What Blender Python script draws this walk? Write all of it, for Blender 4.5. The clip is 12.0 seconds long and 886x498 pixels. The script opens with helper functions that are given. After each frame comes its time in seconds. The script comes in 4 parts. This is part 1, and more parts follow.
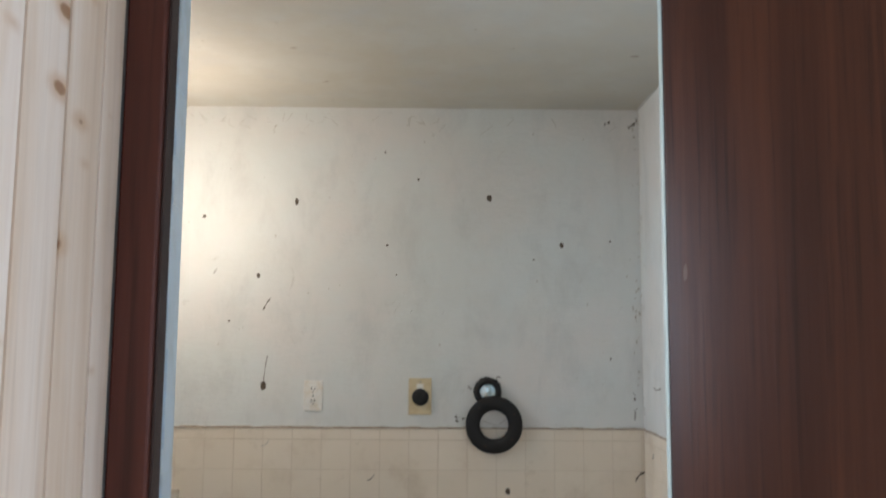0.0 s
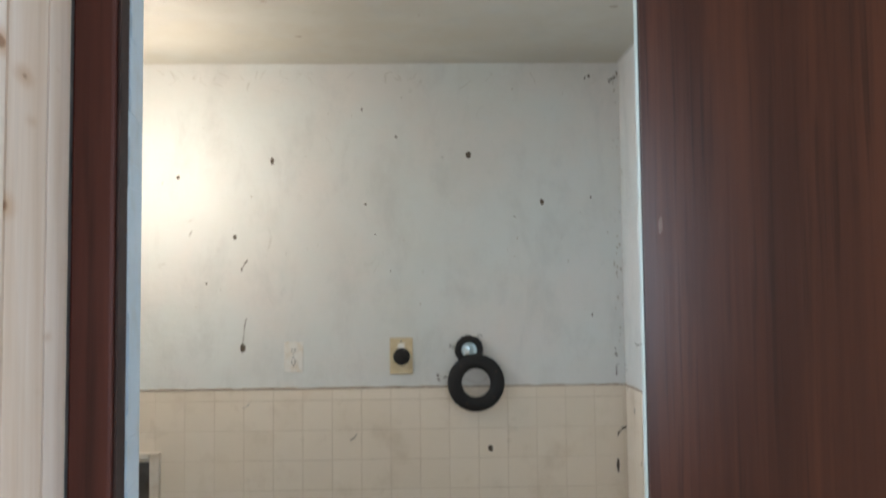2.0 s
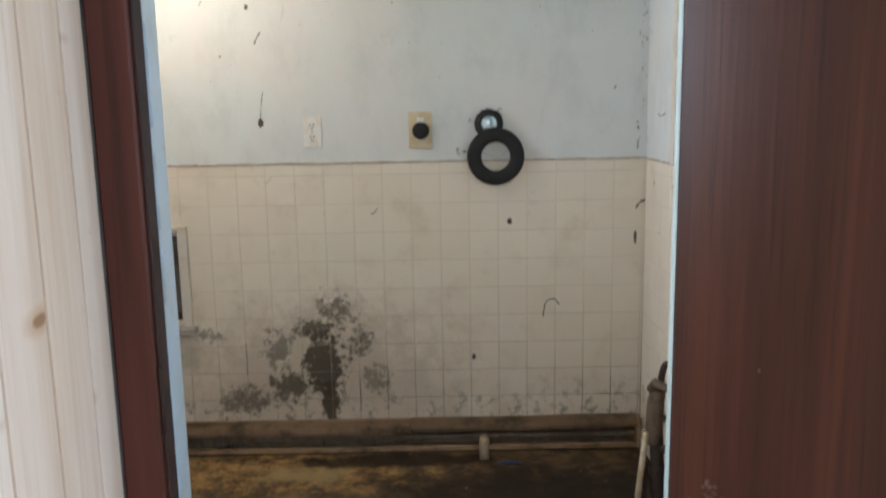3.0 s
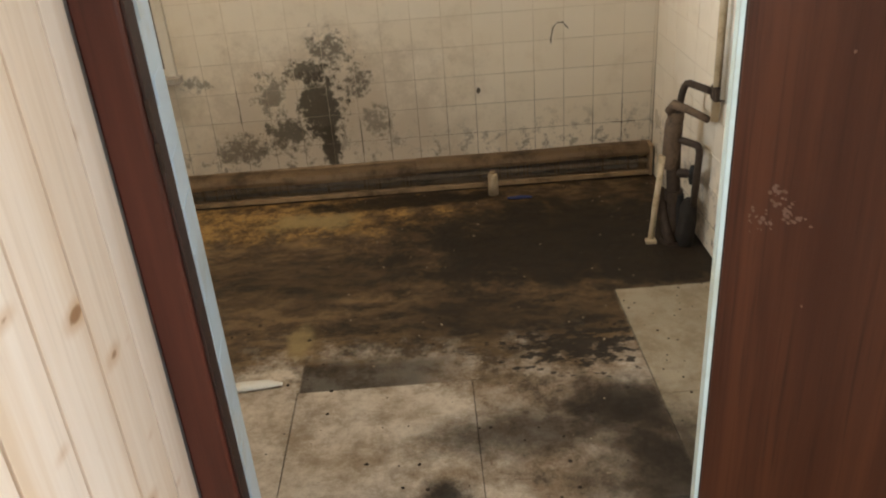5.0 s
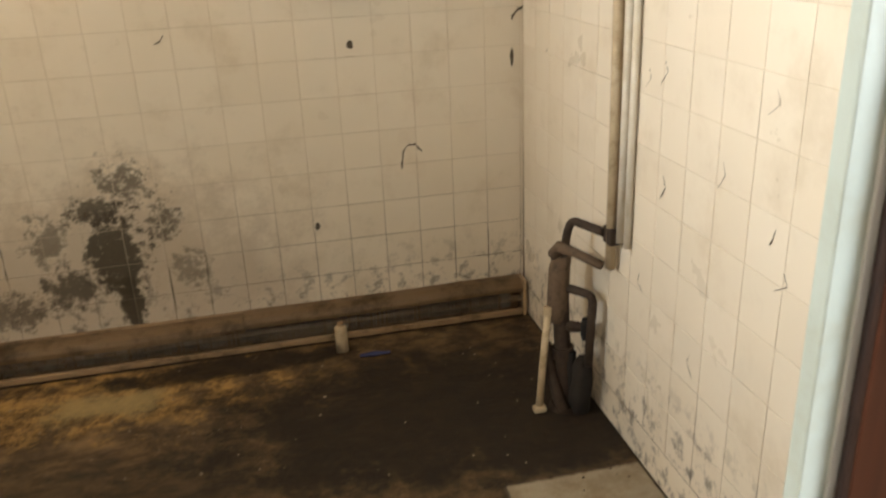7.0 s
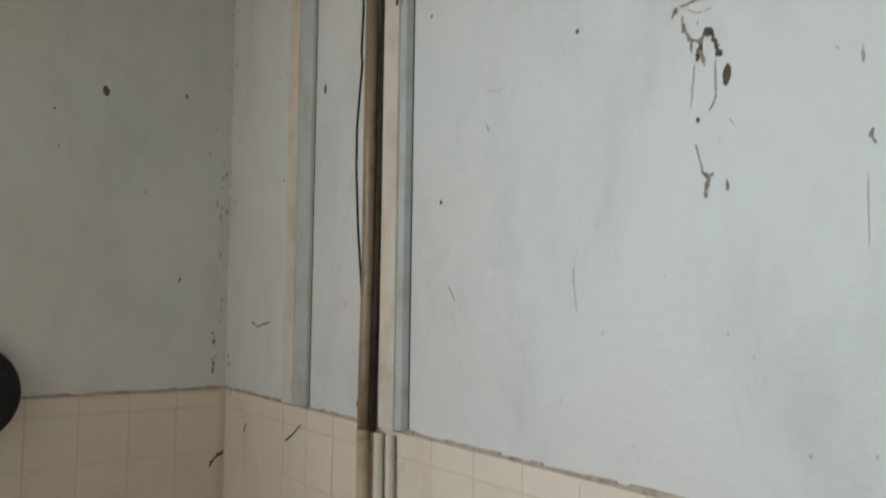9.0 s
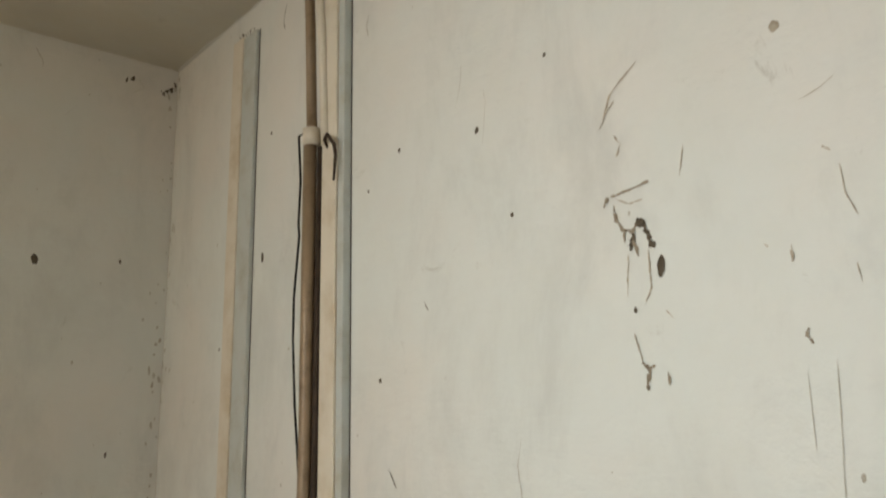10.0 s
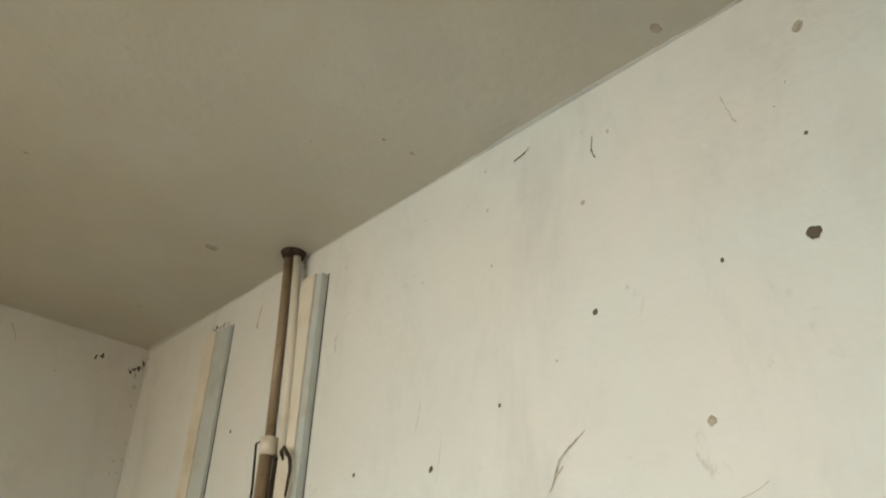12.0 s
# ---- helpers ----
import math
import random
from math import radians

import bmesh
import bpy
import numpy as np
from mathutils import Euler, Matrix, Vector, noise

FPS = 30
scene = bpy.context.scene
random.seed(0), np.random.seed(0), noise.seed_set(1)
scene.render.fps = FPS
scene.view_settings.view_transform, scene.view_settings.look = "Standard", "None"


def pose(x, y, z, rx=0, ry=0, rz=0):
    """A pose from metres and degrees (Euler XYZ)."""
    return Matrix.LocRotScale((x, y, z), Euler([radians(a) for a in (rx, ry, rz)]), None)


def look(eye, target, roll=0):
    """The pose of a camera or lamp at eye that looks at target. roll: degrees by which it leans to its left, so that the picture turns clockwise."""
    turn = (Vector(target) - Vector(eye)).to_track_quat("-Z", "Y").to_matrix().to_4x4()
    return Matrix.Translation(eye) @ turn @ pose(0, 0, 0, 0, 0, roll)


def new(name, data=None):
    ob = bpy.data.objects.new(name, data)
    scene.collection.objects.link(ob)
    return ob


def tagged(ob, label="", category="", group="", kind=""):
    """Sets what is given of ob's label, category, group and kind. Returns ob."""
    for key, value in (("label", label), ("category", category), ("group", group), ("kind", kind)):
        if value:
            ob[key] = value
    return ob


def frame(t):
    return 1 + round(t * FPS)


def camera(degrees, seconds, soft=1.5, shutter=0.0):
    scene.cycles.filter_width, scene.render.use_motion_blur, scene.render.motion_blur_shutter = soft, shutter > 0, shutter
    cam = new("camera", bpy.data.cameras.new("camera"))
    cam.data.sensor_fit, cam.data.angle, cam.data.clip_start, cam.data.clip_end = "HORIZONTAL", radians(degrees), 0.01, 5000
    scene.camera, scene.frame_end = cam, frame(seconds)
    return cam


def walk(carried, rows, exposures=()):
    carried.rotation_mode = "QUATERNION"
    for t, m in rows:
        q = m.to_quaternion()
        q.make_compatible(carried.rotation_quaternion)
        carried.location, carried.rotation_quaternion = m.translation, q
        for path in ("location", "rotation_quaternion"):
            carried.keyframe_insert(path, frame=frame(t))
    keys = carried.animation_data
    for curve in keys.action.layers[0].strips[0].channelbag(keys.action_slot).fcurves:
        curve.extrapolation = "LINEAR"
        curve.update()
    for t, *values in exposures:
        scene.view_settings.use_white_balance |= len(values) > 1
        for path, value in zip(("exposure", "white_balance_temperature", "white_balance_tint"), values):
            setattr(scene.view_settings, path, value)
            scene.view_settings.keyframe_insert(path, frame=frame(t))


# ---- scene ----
cam = camera(56.8, 12.0, soft=2.0, shutter=0.3)
PATH = [
    (0, (-0.77, -3.082, 1.446), (-0.756, -1.093, 1.658), 0.4),
    (0.5, (-0.776, -3.089, 1.485), (-0.701, -1.125, 1.857), 0.9),
    (1, (-0.77, -3.089, 1.507), (-0.676, -1.145, 1.969), 0.7),
    (1.5, (-0.765, -3.087, 1.491), (-0.693, -1.131, 1.898), 0.2),
    (2, (-0.748, -3.046, 1.445), (-0.698, -1.05, 1.558), -0.6),
    (2.5, (-0.769, -3.053, 1.386), (-0.711, -1.055, 1.309), -0.9),
    (3, (-0.767, -3.03, 1.31), (-0.759, -1.06, 0.966), -1.0),
    (3.5, (-0.79, -3.01, 1.253), (-0.782, -1.088, 0.698), -1.5),
    (3.7, (-0.799, -3.014, 1.251), (-0.787, -1.116, 0.619), -2.1),
    (5.3, (-0.816, -2.839, 1.202), (-0.801, -1.08, 0.25), -5.1),
    (5.5, (-0.803, -2.788, 1.181), (-0.772, -1.043, 0.205), -5.3),
    (6, (-0.809, -2.671, 1.175), (-0.758, -0.966, 0.131), -4.3),
    (6.5, (-0.801, -2.491, 1.198), (-0.587, -0.715, 0.302), -2.3),
    (6.7, (-0.76, -2.424, 1.189), (-0.478, -0.626, 0.36), -2.6),
    (8.3, (-0.813, -2.018, 1.247), (0.155, -0.283, 1.016), 2.3),
    (8.5, (-0.784, -1.991, 1.266), (0.273, -0.297, 1.159), 2.1),
    (9, (-0.758, -1.937, 1.327), (0.417, -0.323, 1.451), 0.7),
    (9.5, (-0.746, -1.918, 1.372), (0.5, -0.379, 1.653), -0.6),
    (10, (-0.736, -1.928, 1.403), (0.514, -0.429, 1.839), -1.1),
    (10.5, (-0.737, -1.941, 1.449), (0.487, -0.475, 2.044), -1.0),
    (11, (-0.76, -1.958, 1.481), (0.412, -0.549, 2.282), 0.7),
    (11.5, (-0.772, -1.979, 1.491), (0.381, -0.645, 2.436), 1.6),
    (12, (-0.769, -1.992, 1.51), (0.387, -0.699, 2.506), 2.2),
]
EXPOSURES = [
    (0, 0.05, 5400, 11), (1.5, 0.2, 5450, 11), (2, 0.2, 5350, 9), (3, 0.35, 5350, 9), (3.5, 0.4, 5800, 10), (5.3, 0.6, 6450, 10), (6.5, 0.85, 6800, 10), (7.3, 0.25, 6850, 10),
    (8.3, -0.2, 6900, 10), (8.6, -0.35, 6600, 10), (9, -0.6, 5950, 9), (9.5, -0.75, 6900, 9), (10, -0.42, 7000, 9), (11, -0.3, 7100, 6), (12, -0.15, 7100, 5),
]
walk(cam, [(t, look(eye, target, roll)) for t, eye, target, roll in PATH], EXPOSURES)

# ---- light: daylight through the hall's windows and the room's west window, one bare bulb ----
world = bpy.data.worlds.new("overcast_sky")
world.use_nodes = True
scene.world = world
sky = world.node_tree.nodes.new("ShaderNodeTexSky")
sky.sky_type, sky.sun_disc = "NISHITA", False
sky.sun_elevation, sky.sun_rotation = radians(42), radians(200)
world.node_tree.links.new(sky.outputs[0], world.node_tree.nodes["Background"].inputs[0])
world.node_tree.nodes["Background"].inputs[1].default_value = 0.12
sun = new("sun", bpy.data.lights.new("sun", "SUN"))
sun.data.energy, sun.data.angle, sun.data.color = 1.0, radians(12), (1, 0.95, 0.88)
sun.matrix_world = look((2.5, -9, 9), (0, 0, 0))


def window_light(name, eye, target, w, h, watts, col, spread=180):
    lamp = new(name, bpy.data.lights.new(name, "AREA"))
    lamp.data.shape, lamp.data.size, lamp.data.size_y = "RECTANGLE", w, h
    lamp.data.energy, lamp.data.color, lamp.data.spread = watts, col, radians(spread)
    lamp.matrix_world = look(eye, target)


window_light("daylight_hall_south", (-0.15, -4.88, 1.45), (-0.15, 0, 1.35), 1.5, 1.2, 4.2, (0.84, 0.92, 1.0))
window_light("daylight_hall_east", (1.28, -3.3, 1.3), (-1, -3.3, 1.0), 1.1, 0.8, 66, (0.86, 0.93, 1.0))
window_light("daylight_room_west", (-2.33, -1.45, 1.55), (0, -1.45, 1.35), 0.6, 0.8, 8.5, (0.92, 0.975, 1.0), 80)
bulb = new("bulb_light", bpy.data.lights.new("bulb_light", "POINT"))
bulb.data.energy, bulb.data.color, bulb.data.shadow_soft_size = 13.5, (1.0, 0.76, 0.53), 0.035
bulb.location = (-1.74, -0.52, 1.9)

# ---- materials ----
class Nodes:
    """A small writer of node trees."""

    def __init__(self, name):
        self.m = bpy.data.materials.new(name)
        self.m.use_nodes = True
        self.t = self.m.node_tree
        self.b = self.t.nodes["Principled BSDF"]
        geo = self.t.nodes.new("ShaderNodeNewGeometry")
        self.pos = geo.outputs["Position"]
        sep = self.t.nodes.new("ShaderNodeSeparateXYZ")
        self.t.links.new(self.pos, sep.inputs[0])
        self.x, self.y, self.z = sep.outputs
        self.obj = self.t.nodes.new("ShaderNodeObjectInfo")
        self.rand = self.obj.outputs["Random"]

    def put(self, socket, v):
        if isinstance(v, bpy.types.NodeSocket):
            self.t.links.new(v, socket)
        elif isinstance(v, tuple):
            socket.default_value = (*v, 1) if len(v) == 3 and len(socket.default_value) == 4 else v
        else:
            socket.default_value = v

    def math(self, op, a, b=0.0, clamp=False):
        n = self.t.nodes.new("ShaderNodeMath")
        n.operation, n.use_clamp = op, clamp
        self.put(n.inputs[0], a), self.put(n.inputs[1], b)
        return n.outputs[0]

    def step(self, v, lo, hi):
        n = self.t.nodes.new("ShaderNodeMapRange")
        n.interpolation_type = "SMOOTHSTEP"
        self.put(n.inputs["Value"], v)
        n.inputs["From Min"].default_value, n.inputs["From Max"].default_value = lo, hi
        return n.outputs[0]

    def stretch(self, sx, sy, sz, shift=None):
        n = self.t.nodes.new("ShaderNodeVectorMath")
        n.operation = "MULTIPLY_ADD"
        self.t.links.new(self.pos, n.inputs[0])
        n.inputs[1].default_value = (sx, sy, sz)
        if shift is not None:
            c = self.t.nodes.new("ShaderNodeCombineXYZ")
            for i in range(3):
                self.put(c.inputs[i], shift)
            self.t.links.new(c.outputs[0], n.inputs[2])
        return n.outputs[0]

    def noise(self, scale, detail=4, rough=0.55, vec=None, warp=0.0):
        n = self.t.nodes.new("ShaderNodeTexNoise")
        self.put(n.inputs["Vector"], vec or self.pos)
        n.inputs["Scale"].default_value, n.inputs["Detail"].default_value, n.inputs["Roughness"].default_value = scale, detail, rough
        n.inputs["Distortion"].default_value = warp
        return n.outputs[0]

    def mix(self, f, a, b):
        n = self.t.nodes.new("ShaderNodeMix")
        n.data_type = "RGBA"
        self.put(n.inputs[0], f), self.put(n.inputs[6], a), self.put(n.inputs[7], b)
        return n.outputs[2]

    def blob(self, u, v, cu, cv, ru, rv, wobble=0.0, edge=0.5):
        """1 inside an ellipse, 0 outside, with an edge that a noise makes ragged."""
        a = self.math("DIVIDE", self.math("SUBTRACT", u, cu), ru)
        c = self.math("DIVIDE", self.math("SUBTRACT", v, cv), rv)
        d = self.math("SQRT", self.math("ADD", self.math("MULTIPLY", a, a), self.math("MULTIPLY", c, c)))
        if not isinstance(wobble, float):
            d = self.math("ADD", d, wobble)
        return self.math("SUBTRACT", 1.0, self.step(d, 1 - edge, 1 + edge))

    def done(self, col, rough=0.5, metal=0.0, bump=None, depth=0.002, spec=0.5):
        self.put(self.b.inputs["Base Color"], col), self.put(self.b.inputs["Roughness"], rough)
        self.b.inputs["Metallic"].default_value = metal
        self.b.inputs["Specular IOR Level"].default_value = spec
        if bump is not None:
            n = self.t.nodes.new("ShaderNodeBump")
            n.inputs["Distance"].default_value, n.inputs["Strength"].default_value = depth, 1
            self.t.links.new(bump, n.inputs["Height"])
            self.t.links.new(n.outputs[0], self.b.inputs["Normal"])
        return self.m


def plain(name, col, rough=0.5, metal=0.0, grime=0.35, scale=25):
    n = Nodes(name)
    f = n.step(n.noise(scale, 6, 0.65), 0.42, 0.75)
    dark = tuple(c * (1 - grime) * (1, 0.92, 0.8)[i] for i, c in enumerate(col))
    return n.done(n.mix(f, col, dark), rough, metal, n.noise(scale * 6, 3), 0.0006)


def plaster(name, base, warm):
    n = Nodes(name)
    col = n.mix(n.step(n.noise(1.6, 5, 0.6), 0.35, 0.7), base, warm)
    smear = n.noise(1, 6, 0.7, n.stretch(5, 5, 2.6), 0.3)
    col = n.mix(n.math("MULTIPLY", n.step(smear, 0.46, 0.72), 0.5), col, (0.50, 0.51, 0.49))
    scuff = n.math("MULTIPLY", n.step(n.noise(9, 8, 0.75, None, 1.0), 0.62, 0.74), 0.55)
    col = n.mix(scuff, col, (0.34, 0.31, 0.26))
    brush = n.noise(1, 3, 0.5, n.stretch(14, 14, 60))
    h = n.math("ADD", n.math("MULTIPLY", brush, 0.5), n.noise(45, 6, 0.7))
    tint = n.step(n.noise(4.5, 7, 0.7), 0.42, 0.66)
    col = n.mix(n.math("MULTIPLY", tint, 0.3), col, (0.61, 0.63, 0.59))
    return n.done(col, n.math("ADD", 0.42, n.math("MULTIPLY", smear, 0.3)), 0, h, 0.002)


PLASTER = plaster("painted_plaster", (0.67, 0.705, 0.685), (0.705, 0.675, 0.635))
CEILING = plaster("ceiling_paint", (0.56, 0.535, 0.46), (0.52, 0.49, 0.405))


def tile_material():
    n = Nodes("cream_wall_tile")
    col = n.mix(n.rand, (0.745, 0.66, 0.53), (0.775, 0.695, 0.57))
    col = n.mix(n.math("MULTIPLY", n.step(n.noise(5, 6, 0.65), 0.5, 0.72), 0.4), col, (0.52, 0.42, 0.29))
    wob = n.math("MULTIPLY", n.math("SUBTRACT", n.noise(9, 8, 0.75), 0.5), 2.6)
    north = n.step(n.y, -0.03, -0.02)
    # grey grime spreading over the lower tiles
    grey = n.blob(n.x, n.z, -1.22, 0.22, 0.5, 0.33, wob, 0.45)
    col = n.mix(n.math("MULTIPLY", n.math("MULTIPLY", grey, north), 0.48), col, (0.35, 0.27, 0.19))
    # black mould: a narrow stem, a dense heart and patchy branches fanning upward
    rough_ = n.noise(58, 9, 0.78)
    patch = n.noise(30, 9, 0.72)
    lump = n.noise(16, 7, 0.7)
    for cu, cv, ru, rv, dense, ink in ((-1.215, 0.335, 0.096, 0.15, 0.24, 0.93), (-1.197, 0.185, 0.034, 0.084, 0.37, 0.95), (-1.39, 0.4, 0.078, 0.096, 0.12, 0.65), (-1.33, 0.25, 0.132, 0.078, 0.13, 0.85), (-1.52, 0.2, 0.156, 0.078, 0.09, 0.72), (-1.25, 0.48, 0.12, 0.066, 0.08, 0.85), (-1.16, 0.55, 0.12, 0.102, 0.05, 0.78), (-1.08, 0.43, 0.066, 0.096, 0.07, 0.8), (-1.02, 0.28, 0.084, 0.09, 0.05, 0.55), (-1.66, 0.46, 0.084, 0.042, 0.04, 0.6)):
        soft_ = n.blob(n.x, n.z, cu, cv, ru, rv, n.math("MULTIPLY", n.math("SUBTRACT", lump, 0.5), 2.2), 0.95)
        level = n.math("ADD", n.math("ADD", n.math("MULTIPLY", patch, 0.55), n.math("MULTIPLY", rough_, 0.45)), n.math("MULTIPLY", n.math("SUBTRACT", soft_, 1.0), 0.42))
        spot = n.step(n.math("ADD", level, dense * 0.45), 0.405, 0.52)
        col = n.mix(n.math("MULTIPLY", n.math("MULTIPLY", spot, north), ink), col, n.mix(rough_, (0.018, 0.014, 0.009), (0.095, 0.075, 0.045)))
    low = n.math("MULTIPLY", n.math("SUBTRACT", 1.0, n.step(n.z, 0.1, 0.34)), n.step(n.noise(18, 8, 0.75), 0.5, 0.62))
    col = n.mix(n.math("MULTIPLY", low, 0.75), col, (0.07, 0.05, 0.035))
    speck = n.step(n.noise(34, 7, 0.8), 0.69, 0.74)
    col = n.mix(n.math("MULTIPLY", speck, 0.5), col, (0.16, 0.12, 0.08))
    return n.done(col, n.math("ADD", 0.16, n.math("MULTIPLY", n.noise(6, 5), 0.32)), 0, n.noise(7, 3), 0.0012)


TILE = tile_material()


def grout_material():
    n = Nodes("dirty_grout")
    low = n.math("SUBTRACT", 1.0, n.step(n.math("ADD", n.z, n.math("MULTIPLY", n.noise(5, 5), 0.4)), 0.34, 0.86))
    worn = n.step(n.noise(7, 6, 0.7), 0.5, 0.7)
    col = n.mix(worn, (0.66, 0.575, 0.45), (0.53, 0.44, 0.32))
    return n.done(n.mix(n.math("MULTIPLY", low, 0.8), col, (0.10, 0.07, 0.045)), 0.9)


GROUT = grout_material()


def floor_material(name, backing):
    n = Nodes(name)
    fine, mid, big = n.noise(38, 10, 0.8), n.noise(9, 10, 0.76), n.noise(3.4, 9, 0.7)
    drag = n.noise(1, 9, 0.72, n.stretch(8, 15, 8), 0.25)
    centred = lambda v, k: n.math("MULTIPLY", n.math("SUBTRACT", v, 0.5), k)
    both = lambda a, b: n.math("MULTIPLY", a, b)
    # worn cream vinyl in front, browner where it was walked on towards the east
    col = n.mix(n.step(mid, 0.36, 0.66), (0.69, 0.61, 0.51), (0.39, 0.305, 0.215))
    worn = n.math("ADD", n.math("ADD", both(big, 0.65), both(mid, 0.35)), both(n.step(n.x, -1.0, -0.45), 0.15))
    col = n.mix(both(n.step(worn, 0.46, 0.66), 0.75), col, (0.20, 0.135, 0.08))
    col = n.mix(both(n.step(n.math("ADD", both(worn, 0.7), both(fine, 0.3)), 0.57, 0.66), 0.85), col, (0.06, 0.042, 0.027))
    # torn brown backing over the middle and the back
    tan = n.mix(n.step(drag, 0.36, 0.64), (0.038, 0.023, 0.012), (0.23, 0.145, 0.068))
    tan = n.mix(both(n.step(n.math("ADD", both(fine, 0.3), both(mid, 0.7)), 0.54, 0.66), 0.75), tan, (0.30, 0.22, 0.125))
    tan = n.mix(both(n.step(big, 0.50, 0.66), 0.65), tan, (0.05, 0.034, 0.02))
    far = n.step(n.math("ADD", n.y, n.math("ADD", centred(mid, 0.5), centred(big, 0.7))), -1.27, -1.06)
    col = n.mix(both(far, 0.96), col, tan)
    ochre = n.blob(n.x, n.y, -1.38, -0.21, 0.6, 0.16, centred(n.noise(11, 10, 0.76), 5.5), 0.5)
    col = n.mix(both(ochre, 0.85), col, n.mix(n.step(n.noise(15, 10, 0.78), 0.40, 0.60), (0.52, 0.32, 0.11), (0.085, 0.045, 0.018)))
    yellow = n.math("MAXIMUM", n.blob(n.x, n.y, -1.22, -1.02, 0.035, 0.075, centred(mid, 2.4), 0.4), n.blob(n.x, n.y, -1.27, -0.25, 0.16, 0.06, centred(mid, 3.4), 0.4))
    col = n.mix(both(yellow, 0.7), col, (0.40, 0.31, 0.15))
    # dark wet grime
    wob = n.math("ADD", centred(n.noise(6, 10, 0.75), 2.6), centred(fine, 1.1))
    d1 = n.blob(n.x, n.y, -0.44, -0.52, 0.60, 0.36, wob, 0.45)
    d1 = n.math("MAXIMUM", d1, n.blob(n.x, n.y, -0.16, -0.66, 0.26, 0.22, both(wob, 0.4), 0.25))
    bar = both(n.step(n.x, -1.204, -1.196), both(n.step(n.y, -1.254, -1.246), n.math("SUBTRACT", 1.0, n.step(n.math("ADD", n.y, n.math("ADD", centred(mid, 0.10), both(n.math("ADD", n.x, 1.2), 0.05))), -1.16, -1.08))))
    d2 = both(bar, n.math("SUBTRACT", 1.0, n.step(n.math("ADD", n.x, centred(mid, 0.4)), -0.95, -0.72)))
    d3 = n.blob(n.x, n.y, -0.43, -1.39, 0.16, 0.085, wob, 0.6)
    d4 = n.blob(n.x, n.y, -0.36, -1.66, 0.17, 0.26, wob, 0.7)
    d5 = n.blob(n.x, n.y, -1.2, -0.66, 0.6, 0.16, wob, 0.7)
    d6 = n.blob(n.x, n.y, -0.47, -1.13, 0.15, 0.075, centred(n.noise(24, 6, 0.6, n.stretch(1, 1.8, 1)), 7.0), 0.3)
    d7 = n.blob(n.x, n.y, -0.92, -0.13, 0.36, 0.06, wob, 0.3)
    d8 = n.blob(n.x, n.y, -0.66, -1.46, 0.24, 0.07, wob, 0.7)
    d9 = n.blob(n.x, n.y, -0.85, -1.65, 0.05, 0.05, wob, 0.5)
    d10 = n.blob(n.x, n.y, -0.7, -0.98, 0.42, 0.16, wob, 0.7)
    dark = n.math("MAXIMUM", n.math("MAXIMUM", d1, both(d2, 0.85)), n.math("MAXIMUM", both(d3, 0.95), n.math("MAXIMUM", both(d4, 0.9), both(d5, 0.6))))
    dark = n.math("MAXIMUM", dark, n.math("MAXIMUM", n.math("MAXIMUM", d6, d7), n.math("MAXIMUM", both(d8, 0.8), n.math("MAXIMUM", d9, both(d10, 0.7)))))
    col = n.mix(both(dark, 0.93), col, n.mix(n.step(fine, 0.45, 0.68), (0.015, 0.0105, 0.007), (0.042, 0.030, 0.019)))
    # cleaner strip of tiles along the east wall
    edge = n.step(n.math("ADD", n.x, centred(fine, 0.02)), -0.338, -0.325)
    below = n.math("SUBTRACT", 1.0, n.step(n.math("ADD", n.y, both(fine, 0.03)), -0.866, -0.853))
    clean = both(both(edge, below), n.math("SUBTRACT", 1.0, both(d4, 0.9)))
    col = n.mix(both(clean, 0.92), col, n.mix(n.step(mid, 0.4, 0.65), (0.44, 0.375, 0.275), (0.32, 0.255, 0.17)))
    col = n.mix(both(n.step(n.noise(48, 8, 0.8), 0.64, 0.69), 0.85), col, (0.028, 0.02, 0.014))
    col = n.mix(both(n.step(n.noise(70, 6, 0.75), 0.68, 0.71), 0.5), col, (0.50, 0.43, 0.32))
    h = n.math("ADD", both(mid, 1.6), fine)
    if backing:
        col = n.mix(0.75, col, (0.03, 0.022, 0.016))
    return n.done(col, n.math("ADD", 0.42, both(fine, 0.5)), 0, h, 0.006, 0.25)


FLOOR_TILE = floor_material("stained_vinyl_floor", False)
SUBFLOOR = floor_material("black_floor_adhesive", True)


